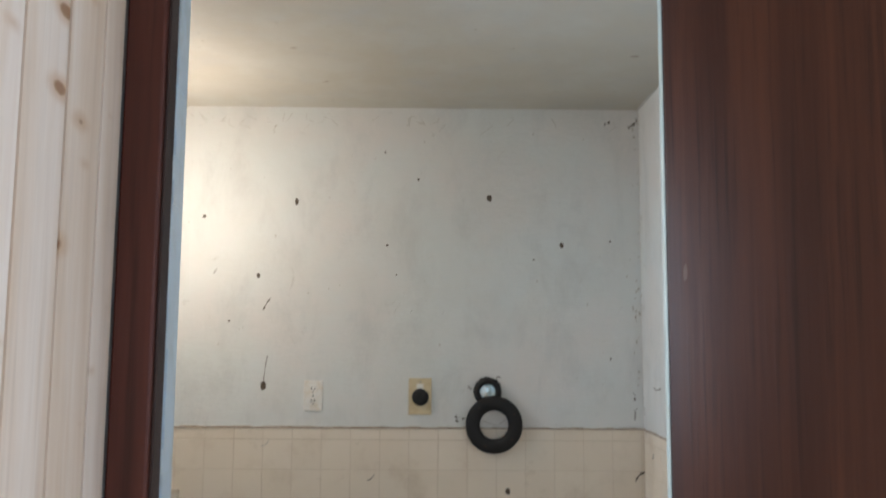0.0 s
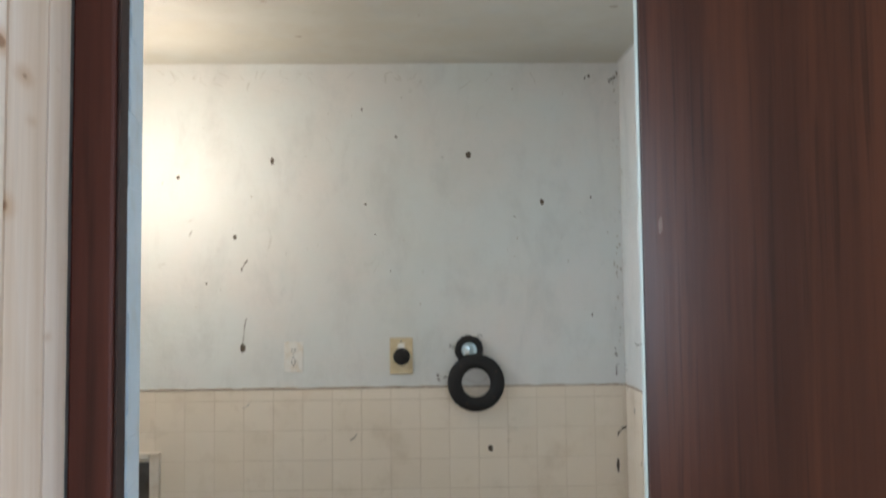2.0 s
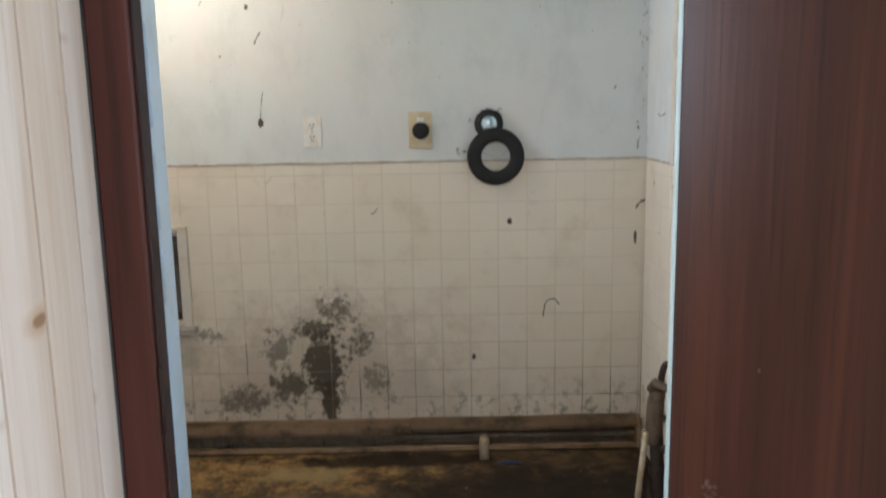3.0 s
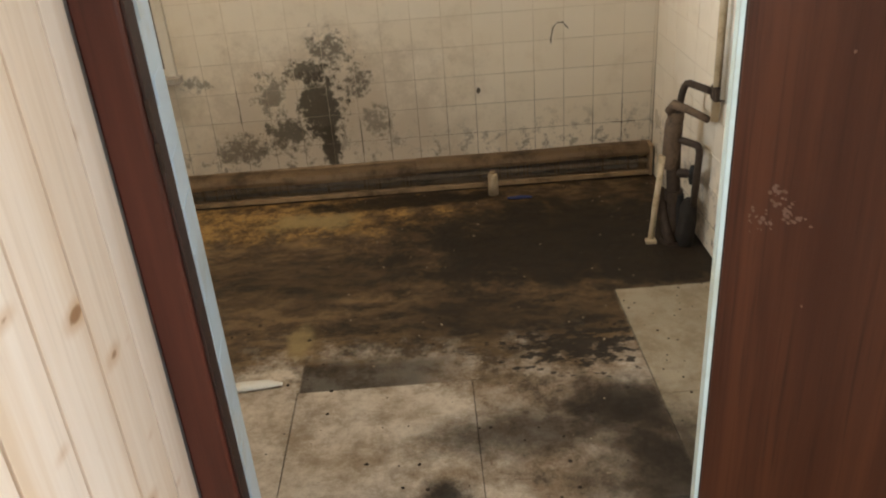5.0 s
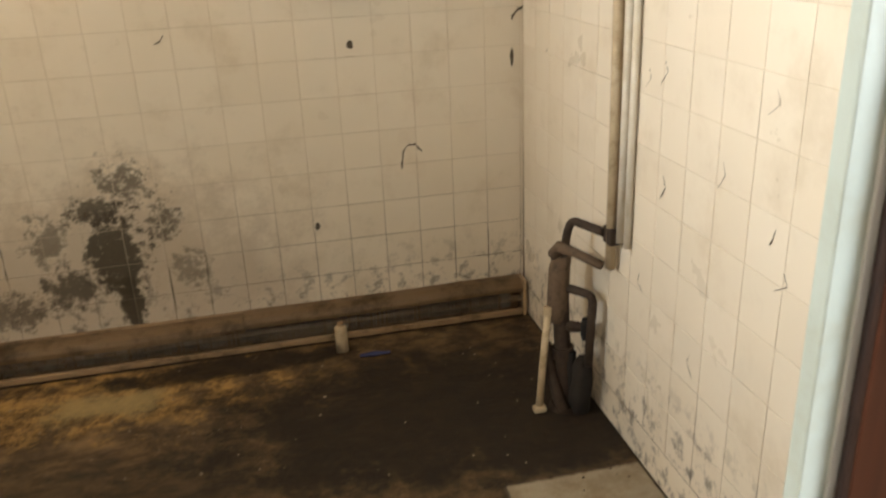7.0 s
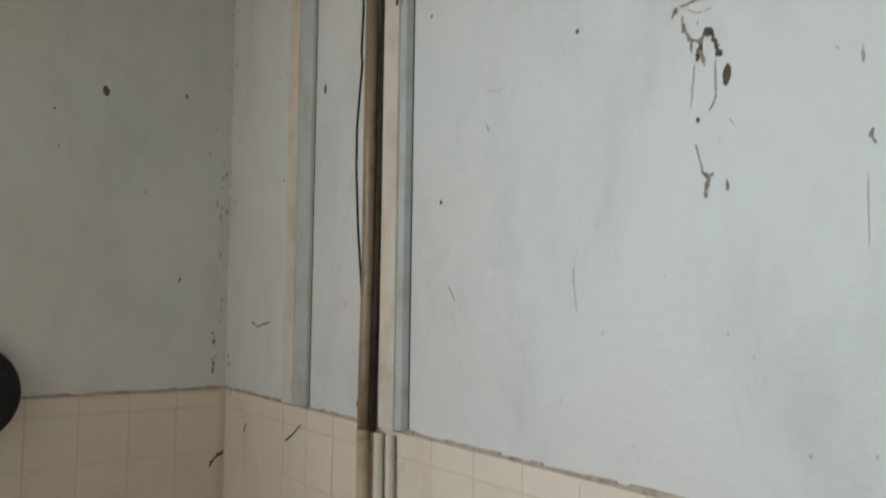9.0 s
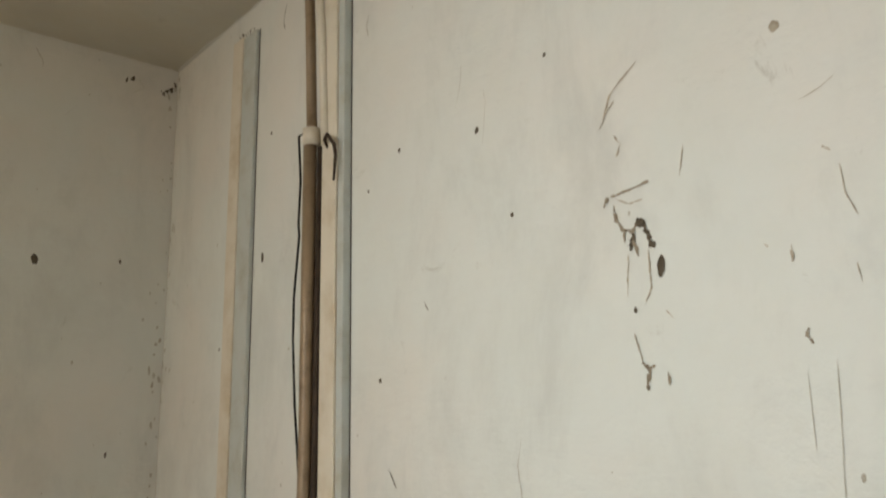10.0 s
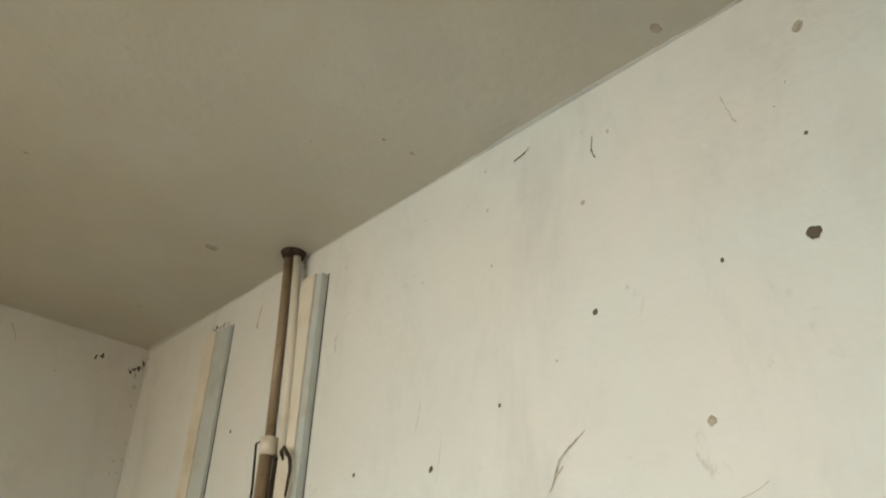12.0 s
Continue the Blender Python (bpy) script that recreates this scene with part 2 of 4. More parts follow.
def wood(name, light, dark, rough, knots, streak, coat):
    n = Nodes(name)
    seed = n.math("MULTIPLY", n.rand, 37.0)
    along = n.stretch(streak, streak, streak * 0.05, seed)
    g = n.noise(1, 7, 0.62, along, 0.35)
    col = n.mix(n.step(g, 0.32, 0.68), light, dark)
    fine = n.noise(1, 4, 0.6, n.stretch(streak * 7, streak * 7, streak * 0.22, seed))
    col = n.mix(n.math("MULTIPLY", n.step(fine, 0.5, 0.75), 0.3 if knots else 0.7), col, tuple(c * (0.75 if knots else 0.5) for c in dark))
    if knots:
        v = n.t.nodes.new("ShaderNodeTexVoronoi")
        v.inputs["Scale"].default_value = 1
        v.inputs["Randomness"].default_value = 1
        v.voronoi_dimensions = "2D"
        flat = n.t.nodes.new("ShaderNodeCombineXYZ")
        n.put(flat.inputs[0], n.math("ADD", n.math("MULTIPLY", n.math("ADD", n.x, n.y), 5.5), seed))
        n.put(flat.inputs[1], n.math("ADD", n.math("MULTIPLY", n.z, 11.0), seed))
        n.put(v.inputs["Vector"], flat.outputs[0])
        d = n.math("ADD", v.outputs["Distance"], n.math("MULTIPLY", n.math("SUBTRACT", n.noise(30, 3), 0.5), 0.10))
        pick = n.t.nodes.new("ShaderNodeSeparateColor")
        n.t.links.new(v.outputs["Color"], pick.inputs[0])
        d = n.math("ADD", d, n.math("MULTIPLY", n.step(pick.outputs[0], 0.1, 0.6), 0.2))
        halo = n.math("SUBTRACT", 1.0, n.step(d, 0.07, 0.26))
        col = n.mix(n.math("MULTIPLY", halo, 0.55), col, (0.50, 0.28, 0.11))
        col = n.mix(n.math("SUBTRACT", 1.0, n.step(d, 0.06, 0.11)), col, (0.33, 0.18, 0.09))
    else:
        worn = n.step(n.noise(30, 8, 0.8), 0.69, 0.75)
        col = n.mix(n.math("MULTIPLY", worn, 0.35), col, (0.35, 0.2, 0.14))
    m = n.done(col, rough, 0, fine, 0.0006, 0.5 if knots else 0.3)
    n.b.inputs["Coat Weight"].default_value, n.b.inputs["Coat Roughness"].default_value = coat, 0.22
    return m


PINE = wood("knotty_pine", (0.85, 0.735, 0.615), (0.69, 0.525, 0.365), 0.45, True, 12, 0.03)
DOOR_WOOD = wood("red_brown_varnished_veneer", (0.095, 0.033, 0.016), (0.052, 0.0165, 0.0085), 0.42, False, 15, 0.03)
CASING_WOOD = wood("dark_red_brown_stained_wood", (0.115, 0.033, 0.021), (0.06, 0.016, 0.010), 0.42, False, 9, 0.08)
RABBET = plain("chipped_dark_brown_wood_and_shade", (0.035, 0.015, 0.010), 0.6, 0, 0.5, 30)
# pale blue paint, with the hall daylight on the lining put into its colour
PALE = plain("daylit_pale_blue_white_gloss_paint", (0.62, 0.76, 0.88), 0.35, 0, 0.18, 8)
PALE_GREEN = plain("pale_green_white_gloss_paint", (0.53, 0.62, 0.59), 0.35, 0, 0.18, 8)
CREAM = plain("cream_trim_paint", (0.67, 0.62, 0.53), 0.5, 0, 0.2, 9)
GREYBLUE = plain("grey_blue_trim_paint", (0.49, 0.525, 0.51), 0.5, 0, 0.22, 10)
HEATER = plain("dirty_cream_enamel", (0.34, 0.23, 0.13), 0.5, 0.0, 0.72, 11)
FIN = plain("dull_aluminium_fins", (0.42, 0.37, 0.30), 0.5, 0.6, 0.6, 30)
RUST = plain("rusty_black_iron", (0.05, 0.031, 0.02), 0.75, 0.2, 0.6, 40)
BLACK = plain("black_rubber", (0.006, 0.006, 0.006), 0.7, 0, 0.2, 30)
CHROME = plain("chrome", (0.42, 0.50, 0.52), 0.07, 1.0, 0.05, 20)
PVC = plain("dirty_cream_plastic", (0.55, 0.44, 0.29), 0.5, 0, 0.45, 25)
COPPER = plain("brown_painted_pipe", (0.27, 0.195, 0.125), 0.45, 0.1, 0.4, 30)
WHITE_PLASTIC = plain("white_plastic", (0.76, 0.75, 0.70), 0.35, 0, 0.12, 30)
IVORY = plain("ivory_plastic", (0.62, 0.53, 0.33), 0.4, 0, 0.15, 30)
DARK = plain("dark_slots", (0.012, 0.011, 0.010), 0.6, 0, 0.1, 30)
STAIN = plain("dark_brown_smear", (0.10, 0.08, 0.055), 0.8, 0, 0.4, 60)
FAINT = plain("grey_scuff", (0.48, 0.46, 0.41), 0.8, 0, 0.3, 60)
DUST = plain("grey_dusty_glass", (0.14, 0.13, 0.12), 0.3, 0, 0.5, 12)
PAPER = plain("white_paper", (0.78, 0.76, 0.74), 0.7, 0, 0.08, 9)
PLATE = plain("dark_grey_sign_plate", (0.13, 0.14, 0.13), 0.4, 0.2, 0.2, 20)
CLOTH = plain("black_rag", (0.022, 0.017, 0.013), 0.95, 0, 0.4, 40)
BLUE = plain("dark_blue_plastic", (0.02, 0.03, 0.12), 0.4, 0, 0.2, 40)
OUTSIDE = plain("hall_boards", (0.34, 0.25, 0.16), 0.6, 0, 0.3, 6)
SOOTY = plain("sooty_brown_wrap", (0.125, 0.08, 0.048), 0.8, 0, 0.75, 45)
THIN = plain("brown_run", (0.30, 0.25, 0.19), 0.8, 0, 0.5, 90)
SMEAR = plain("light_brown_smear", (0.44, 0.385, 0.31), 0.8, 0, 0.5, 90)
TAN_PIPE = plain("tan_painted_pipe", (0.46, 0.36, 0.235), 0.5, 0, 0.35, 30)

# ---- helpers for meshes ----
def mesh_of(name, bm, *mats):
    me = bpy.data.meshes.new(name)
    bm.to_mesh(me)
    bm.free()
    for m in mats:
        me.materials.append(m)
    return me


def part(name, bm, material, parent=None, label="", smooth=False):
    """One bmesh as one mesh object, under a thing or a part."""
    me = mesh_of(name, bm, material)
    if smooth:
        me.polygons.foreach_set("use_smooth", [True] * len(me.polygons))
    ob = new(name, me)
    if parent is not None:
        ob.parent = parent
        ob.matrix_parent_inverse = parent.matrix_basis.inverted()
    return tagged(ob, label=label)


def thing(name, at, label, category, group="", kind=""):
    ob = new(name)
    ob.empty_display_size = 0.05
    ob.location = at
    return tagged(ob, label, category, group, kind)


def box(lo, hi, bevel=0.0, bm=None):
    bm = bm or bmesh.new()
    made = bmesh.ops.create_cube(bm, size=1)["verts"]
    for v in made:
        v.co = Vector([lo[i] + (v.co[i] + 0.5) * (hi[i] - lo[i]) for i in range(3)])
    if bevel:
        edges = list({e for v in made for e in v.link_edges})
        bmesh.ops.bevel(bm, geom=edges, offset=bevel, segments=2, profile=0.5, affect="EDGES")
    return bm


def tube(points, radius, sides=12, bm=None, cap=True):
    """A round bar along points; radius may be a list."""
    bm = bm or bmesh.new()
    pts = [Vector(p) for p in points]
    rad = radius if isinstance(radius, (list, tuple)) else [radius] * len(pts)
    rings, side = [], None
    for i, p in enumerate(pts):
        d = (pts[min(i + 1, len(pts) - 1)] - pts[max(i - 1, 0)]).normalized()
        if side is None:
            side = d.orthogonal().normalized()
        side = (side - d * side.dot(d)).normalized()
        up = d.cross(side)
        rings.append([bm.verts.new(p + rad[i] * (math.cos(a) * side + math.sin(a) * up)) for a in [2 * math.pi * k / sides for k in range(sides)]])
    for a, b in zip(rings, rings[1:]):
        for k in range(sides):
            bm.faces.new((a[k], a[(k + 1) % sides], b[(k + 1) % sides], b[k]))
    if cap:
        bm.faces.new(rings[0][::-1]), bm.faces.new(rings[-1])
    bmesh.ops.recalc_face_normals(bm, faces=bm.faces)
    return bm


def arc(a, corner, b, n=6):
    """A rounded bend from a to b about a corner."""
    a, c, b = Vector(a), Vector(corner), Vector(b)
    return [(1 - t) ** 2 * a + 2 * t * (1 - t) * c + t * t * b for t in [k / n for k in range(n + 1)]]


def lathe(rings, centre, axis="y", sides=32, bm=None, close=False):
    """A turned shape: rings of (radius, height along the axis towards -axis)."""
    bm = bm or bmesh.new()
    loops = []
    for r, h in rings:
        loop = []
        for k in range(sides):
            a = 2 * math.pi * k / sides
            c, s = r * math.cos(a), r * math.sin(a)
            off = {"y": (c, -h, s), "x": (-h, c, s), "z": (c, s, h)}[axis]
            loop.append(bm.verts.new(Vector(centre) + Vector(off)))
        loops.append(loop)
    if close:
        loops.append(loops[0])
    for a, b in zip(loops, loops[1:]):
        for k in range(sides):
            bm.faces.new((a[k], a[(k + 1) % sides], b[(k + 1) % sides], b[k]))
    if not close:
        for loop in (loops[0], loops[-1]):
            if (loop[0].co - loop[sides // 2].co).length > 1e-4:
                bm.faces.new(loop)
    bmesh.ops.recalc_face_normals(bm, faces=bm.faces)
    return bm


def wall_with_hole(axis, at, thick, u0, u1, z0, z1, holes):
    """A wall in boxes round its openings; axis is the wall's normal, at its near face, u along it."""
    bm = bmesh.new()
    cuts = sorted({u0, u1, *[h[0] for h in holes], *[h[1] for h in holes]})

    def add(a, b, lo, hi):
        if hi - lo < 1e-4:
            return
        if axis == "y":
            box((a, at, lo), (b, at + thick, hi), bm=bm)
        else:
            box((at, a, lo), (at + thick, b, hi), bm=bm)

    for a, b in zip(cuts, cuts[1:]):
        inside = [h for h in holes if h[0] <= a + 1e-6 and h[1] >= b - 1e-6]
        if not inside:
            add(a, b, z0, z1)
        else:
            add(a, b, z0, inside[0][2])
            add(a, b, inside[0][3], z1)
    return bm


def blot(bm, plane, u, v, r, stretch=1.0, lean=0.0, lift=0.0007):
    """A ragged flat speck on a wall: plane 'y' is the north wall, 'x' the east wall, 'z' the ceiling."""
    k = 14
    ring = []
    lift = 0.0024 if plane != "z" and v < TILE_TOP else lift
    for i in range(k):
        a = 2 * math.pi * i / k
        rr = r * random.uniform(0.78, 1.1)
        p, q = rr * math.cos(a), rr * stretch * math.sin(a)
        p, q = p * math.cos(lean) - q * math.sin(lean), p * math.sin(lean) + q * math.cos(lean)
        ring.append({"y": (u + p, -lift, v + q), "x": (-lift, u + p, v + q), "z": (u + p, v + q, CEIL - lift)}[plane])
    bm.faces.new([bm.verts.new(c) for c in ring])


def streak(bm, plane, pts, w, lift=0.0007):
    """A thin smear along points (u, v), tapering to its ends."""
    rows = []
    full = []
    lift = 0.0024 if plane != "z" and pts[0][1] < TILE_TOP else lift
    lift += random.uniform(0, 0.0008)
    w *= 0.75
    for (ua, va), (ub, vb) in zip(pts, pts[1:]):
        full += [(ua + (ub - ua) * k / 5 + random.gauss(0, w * 0.22), va + (vb - va) * k / 5 + random.gauss(0, w * 0.22)) for k in range(5)]
    pts = full + [pts[-1]]
    for i, (u, v) in enumerate(pts):
        a, b = Vector(pts[max(i - 1, 0)]), Vector(pts[min(i + 1, len(pts) - 1)])
        d = (b - a).normalized()
        ww = w * (0.25 if i in (0, len(pts) - 1) else random.uniform(0.2, 0.95))
        rows.append([{"y": (u + s * d.y * ww, -lift, v - s * d.x * ww), "x": (-lift, u + s * d.y * ww, v - s * d.x * ww), "z": (u + s * d.y * ww, v - s * d.x * ww, CEIL - lift)}[plane] for s in (-1, 1)])
    made = [[bm.verts.new(c) for c in r] for r in rows]
    for a, b in zip(made, made[1:]):
        bm.faces.new((a[0], a[1], b[1], b[0]))


def smudge(bm, plane, pts, w):
    """A broken smear of many small specks along points (u, v)."""
    for (ua, va), (ub, vb) in zip(pts, pts[1:]):
        for k in range(9):
            t = random.random()
            blot(bm, plane, ua + (ub - ua) * t + random.gauss(0, w * 0.7), va + (vb - va) * t + random.gauss(0, w * 0.7), w * random.uniform(0.15, 0.75), random.uniform(0.7, 2.6), random.uniform(-0.6, 0.6), random.uniform(0.0006, 0.0016))


CEIL, TILE_TOP, WEST, HALL_E, HALL_S = 2.318, 1.108, -2.35, 1.35, -4.95
DL, DR, DH = -1.1515, -0.4535, 2.087
STEP = 0.1075

# ---- the large structure ----
wall_north = part("wall_north", wall_with_hole("y", 0.008, 0.14, WEST - 0.1, 0.16, 0, 2.45, [(-2.16, -1.735, 0.51, 0.86)]), GROUT, label="grubby painted wall over cream tiles")
tagged(wall_north, kind="structure")
part("plaster", box((WEST, 0.0, TILE_TOP), (-0.0005, 0.0075, CEIL)), PLASTER, wall_north, "pale grey painted plaster")
wall_east = tagged(part("wall_east", box((0.008, -1.936, 0), (0.15, 0.0, 2.45)), GROUT, label="scuffed pale painted wall over cream tiles"), kind="structure")
part("plaster", box((0.0, -1.936, TILE_TOP), (0.0075, 0.0, CEIL)), PLASTER, wall_east, "pale scuffed painted plaster")
tagged(part("wall_west", wall_with_hole("x", WEST - 0.12, 0.12, -1.831, 0.0, 0, 2.45, [(-1.75, -1.15, 1.15, 1.95)]), PLASTER, label="pale painted wall with a window"), kind="structure")
tagged(part("wall_south", wall_with_hole("y", -1.93, 0.098, WEST - 0.12, DR + 0.02, 0, 2.45, [(DL - 0.022, DR + 0.02, 0.0, DH + 0.0195)]), PLASTER, label="painted partition wall with a doorway"), kind="structure")
tagged(part("wall_south_east", box((DR + 0.0202, -1.9302, DH), (HALL_E + 0.1, -1.9118, 2.45), 0, box((DR + 0.0202, -1.9545, 0), (HALL_E + 0.1, -1.9365, DH - 0.0002))), PLASTER, label="thin painted partition beside the doorway"), kind="structure")
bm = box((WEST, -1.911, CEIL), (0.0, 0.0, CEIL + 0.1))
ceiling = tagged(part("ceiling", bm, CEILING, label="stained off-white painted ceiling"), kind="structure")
tagged(part("floor", box((WEST - 0.1, -2.02, -0.12), (0.12, 0.1, -0.004)), SUBFLOOR, label="dark grimy subfloor"), kind="structure")
tagged(part("floor_hall", box((-1.34, HALL_S - 0.1, -0.12), (HALL_E + 0.1, -2.02, -0.001)), OUTSIDE, label="brown boarded hall floor"), kind="structure")
tagged(part("ceiling_hall", box((-1.34, HALL_S - 0.1, 2.42), (HALL_E + 0.1, -1.93, 2.5)), CEILING, label="off-white hall ceiling"), kind="structure")
tagged(part("wall_hall_west", box((-1.34, HALL_S, -0.001), (-1.236, -1.932, 2.419)), RABBET, label="wall behind knotty pine boards"), kind="structure")
wall_hall_west = bpy.data.objects["wall_hall_west"]
tagged(part("wall_hall_east", wall_with_hole("x", HALL_E, 0.1, HALL_S, -1.932, -0.001, 2.419, [(-3.85, -2.75, 0.9, 2.0)]), PINE, label="knotty pine hall wall with a window"), kind="structure")
tagged(part("wall_hall_south", wall_with_hole("y", HALL_S - 0.1, 0.1, -1.34, HALL_E + 0.1, -0.001, 2.419, [(-0.95, 0.65, 0.85, 2.05)]), PINE, label="knotty pine hall wall with a wide window"), kind="structure")
bm = bmesh.new()
bmesh.ops.create_grid(bm, x_segments=1, y_segments=1, size=400)
bmesh.ops.translate(bm, verts=bm.verts, vec=(0, 0, -0.5))
tagged(part("ground", bm, plain("dry_grass_ground", (0.10, 0.11, 0.05), 0.9, 0, 0.4, 2)), kind="structure")


def window(name, axis, at, u0, u1, z0, z1, label):
    w = tagged(new(name), label, "window", kind="structure")

    def bar(n, a, b, lo, hi, d0=-0.06, d1=-0.02):
        c = ((a, at + d0, lo), (b, at + d1, hi)) if axis == "y" else ((at + d0, a, lo), (at + d1, b, hi))
        part(n, box(*c, bevel=0.003), PALE, w)

    bar("window_frame", u0, u1, z0, z0 + 0.05), bar("window_frame", u0, u1, z1 - 0.05, z1)
    bar("window_frame", u0, u0 + 0.05, z0 + 0.05, z1 - 0.05), bar("window_frame", u1 - 0.05, u1, z0 + 0.05, z1 - 0.05)
    mid = (u0 + u1) / 2
    bar("glazing_bar", mid - 0.02, mid + 0.02, z0 + 0.05, z1 - 0.05)


window("window_1", "y", HALL_S - 0.02, -0.95, 0.65, 0.85, 2.05, "wide white wooden hall window")
window("window_2", "x", HALL_E + 0.11, -3.85, -2.75, 0.9, 2.0, "white wooden hall window")
window("window_3", "x", WEST - 0.03, -1.75, -1.15, 1.15, 1.95, "white wooden room window")

# ---- doorway: casing, chipped rabbet, pale lining, open leaf ----
frame_ = tagged(new("door_frame"), "dark red-brown wooden casing round a pale blue painted doorway", "door frame", kind="structure")
part("casing", box((-1.2145, -1.953, 0), (-1.158, -1.931, 2.153), 0.004), CASING_WOOD, frame_)
part("casing", box((-1.158, -1.9525, 2.102), (-0.30, -1.931, 2.1525), 0.004), CASING_WOOD, frame_)
part("casing", box((-0.40, -1.976, 0), (-0.30, -1.955, 2.102), 0.004), CASING_WOOD, frame_)
part("rabbet", box((-1.158, -1.944, 0), (-1.1535, -1.912, 2.102), 0.001), RABBET, frame_, "chipped dark brown rebate")
part("rabbet", box((-1.1535, -1.944, 2.0885), (-0.4285, -1.912, 2.102), 0.002), RABBET, frame_, "chipped dark brown rebate")
part("rabbet", box((-0.4285, -1.9605, 0), (-0.4003, -1.955, 2.0865), 0.001), RABBET, frame_, "dark brown rebate")
bm = bmesh.new()
random.seed(5)
n = 60
for k in range(n):
    z0, z1 = DH * k / n, DH * (k + 1) / n
    wob = random.uniform(-0.0022, 0.0022)
    made = bmesh.ops.create_cube(bm, size=1)["verts"]
    for v in made:
        back = v.co.y > 0
        v.co = Vector(((-1.1675 if back else -1.1515 + wob * 0.5) if v.co.x > 0 else -1.1735, -1.815 if back else -1.9115 + wob, z1 if v.co.z > 0 else z0))
part("lining", bm, PALE, frame_, "pale blue gloss-painted lining with a ragged paint edge")
part("lining", box((-1.157, -1.9115, DH), (-0.4345, -1.815, DH + 0.019), 0.0015), PALE, frame_, "pale blue gloss-painted lining")
part("lining", box((-0.453, -1.9515, 0), (-0.4288, -1.9365, DH - 0.001), 0.0015), PALE_GREEN, frame_, "pale green-white gloss-painted lining")
for z in (0.885, 0.94):
    part("strike_plate", box((-1.1575, -1.9465, z - 0.02), (-1.151, -1.9435, z + 0.02), 0.001), RUST, frame_, "rusty strike plate remains")

door = tagged(new("door_1"), "red-brown varnished flush door standing wide open", "door", kind="structure")
HINGE, OPEN = Vector((-0.4655, -2.006, 0)), Vector((0.53, -0.85, 0))
turn_door = Matrix.Translation(HINGE) @ Matrix.Rotation(math.atan2(OPEN.y, OPEN.x), 4, "Z")
door.matrix_basis = turn_door


def door_part(name, bm, m, label=""):
    ob = new(name, mesh_of(name, bm, m))
    ob.parent = door
    tagged(ob, label=label)


door_part("leaf", box((0.0, 0.0, 0.012), (0.735, 0.036, 2.087), 0.002), DOOR_WOOD)
door_part("edge_strip", box((-0.0035, 0.002, 0.014), (-0.0002, 0.034, 2.085)), RABBET, "dark door edge")
for z in (0.28, 1.05, 1.85):
    door_part("hinge", tube([(-0.008, 0.036, z - 0.045), (-0.008, 0.036, z + 0.045)], 0.005), RUST, "dull metal hinge")
bm = bmesh.new()
smears = [(0.13, 1.0, 0.002, 1), (0.115, 0.70, 0.002, 1), (0.03, 1.53, 0.003, 4)]
for u, z, long, n_ in ((0.045, 0.79, 0.008, 22), (0.068, 0.825, 0.007, 16), (0.086, 0.81, 0.01, 26)):
    smears += [(u + random.gauss(0, long), z + random.gauss(0, long * 0.8) - 0.3 * long, random.uniform(0.001, 0.004), random.uniform(0.4, 1.0)) for k in range(n_)]
for u, z, r, st in smears:
    depth = random.uniform(0.0004, 0.0012)
    ring = []
    for i in range(10):
        a = 2 * math.pi * i / 10
        rr = r * random.uniform(0.7, 1.2)
        ring.append(bm.verts.new((u + rr * math.cos(a), -depth, z + rr * st * math.sin(a))))
    bm.faces.new(ring)
door_part("scuff", bm, plain("pale_scuff", (0.16, 0.095, 0.07), 0.6, 0, 0.3, 60), "pale scuffs in the varnish")

# panelling above the doorway
head = tagged(new("panelling"), "pine panelling above the doorway", "panelling", kind="structure")
for a, b in ((-1.2145, -1.12), (-1.12, -0.93), (-0.93, -0.735), (-0.735, -0.54), (-0.54, -0.354), (-0.354, -0.16), (-0.16, 0.03), (0.03, 0.22)):
    d = 0 if a < -0.31 else -0.0245
    part("board", box((a + 0.001, -1.944 + d, 2.1535 if d == 0 else 0), (b - 0.001, -1.9305 + d, 2.4), 0.002), PINE, head)
sign = thing("sign_plate", (-0.746, -1.9455, 2.21), "dark grey sign plate with unreadable lettering", "sign")
part("plate", box((-0.787, -1.949, 2.155), (-0.706, -1.9445, 2.226), 0.001), PLATE, sign)
for k in range(3):
    part("lettering", box((-0.765 + 0.004 * k, -1.950, 2.163 + 0.014 * k), (-0.72, -1.9492, 2.1675 + 0.014 * k)), DARK, sign, "illegible dark lettering")
note = thing("paper_note", (-0.64, -1.9455, 2.21), "small white paper note pinned above the doorway", "note")
part("sheet", box((-0.664, -1.9462, 2.157), (-0.616, -1.9448, 2.226)), PAPER, note)

# ---- fittings on the north wall ----
outlet = thing("wall_outlet", (-1.225, 0, 1.224), "white plastic double wall outlet", "outlet")
part("cover_plate", box((-1.26, -0.006, 1.168), (-1.19, 0.0, 1.28), 0.003), WHITE_PLASTIC, outlet)
for zc in (1.246, 1.202):
    s = part("socket", lathe([(0.0165, 0.0), (0.0165, 0.0075), (0.015, 0.0085), (0.0001, 0.0085)], (-1.225, 0, zc), sides=20), WHITE_PLASTIC, outlet)
    for dx in (-0.006, 0.006):
        part("slot", box((-1.225 + dx - 0.0014, -0.0092, zc - 0.001), (-1.225 + dx + 0.0014, -0.0086, zc + 0.009)), DARK, s, "dark slot")
    part("slot", lathe([(0.0028, 0.0086), (0.0028, 0.0092), (0.0001, 0.0093)], (-1.225, 0, zc - 0.008), sides=10), DARK, s, "dark earth hole")
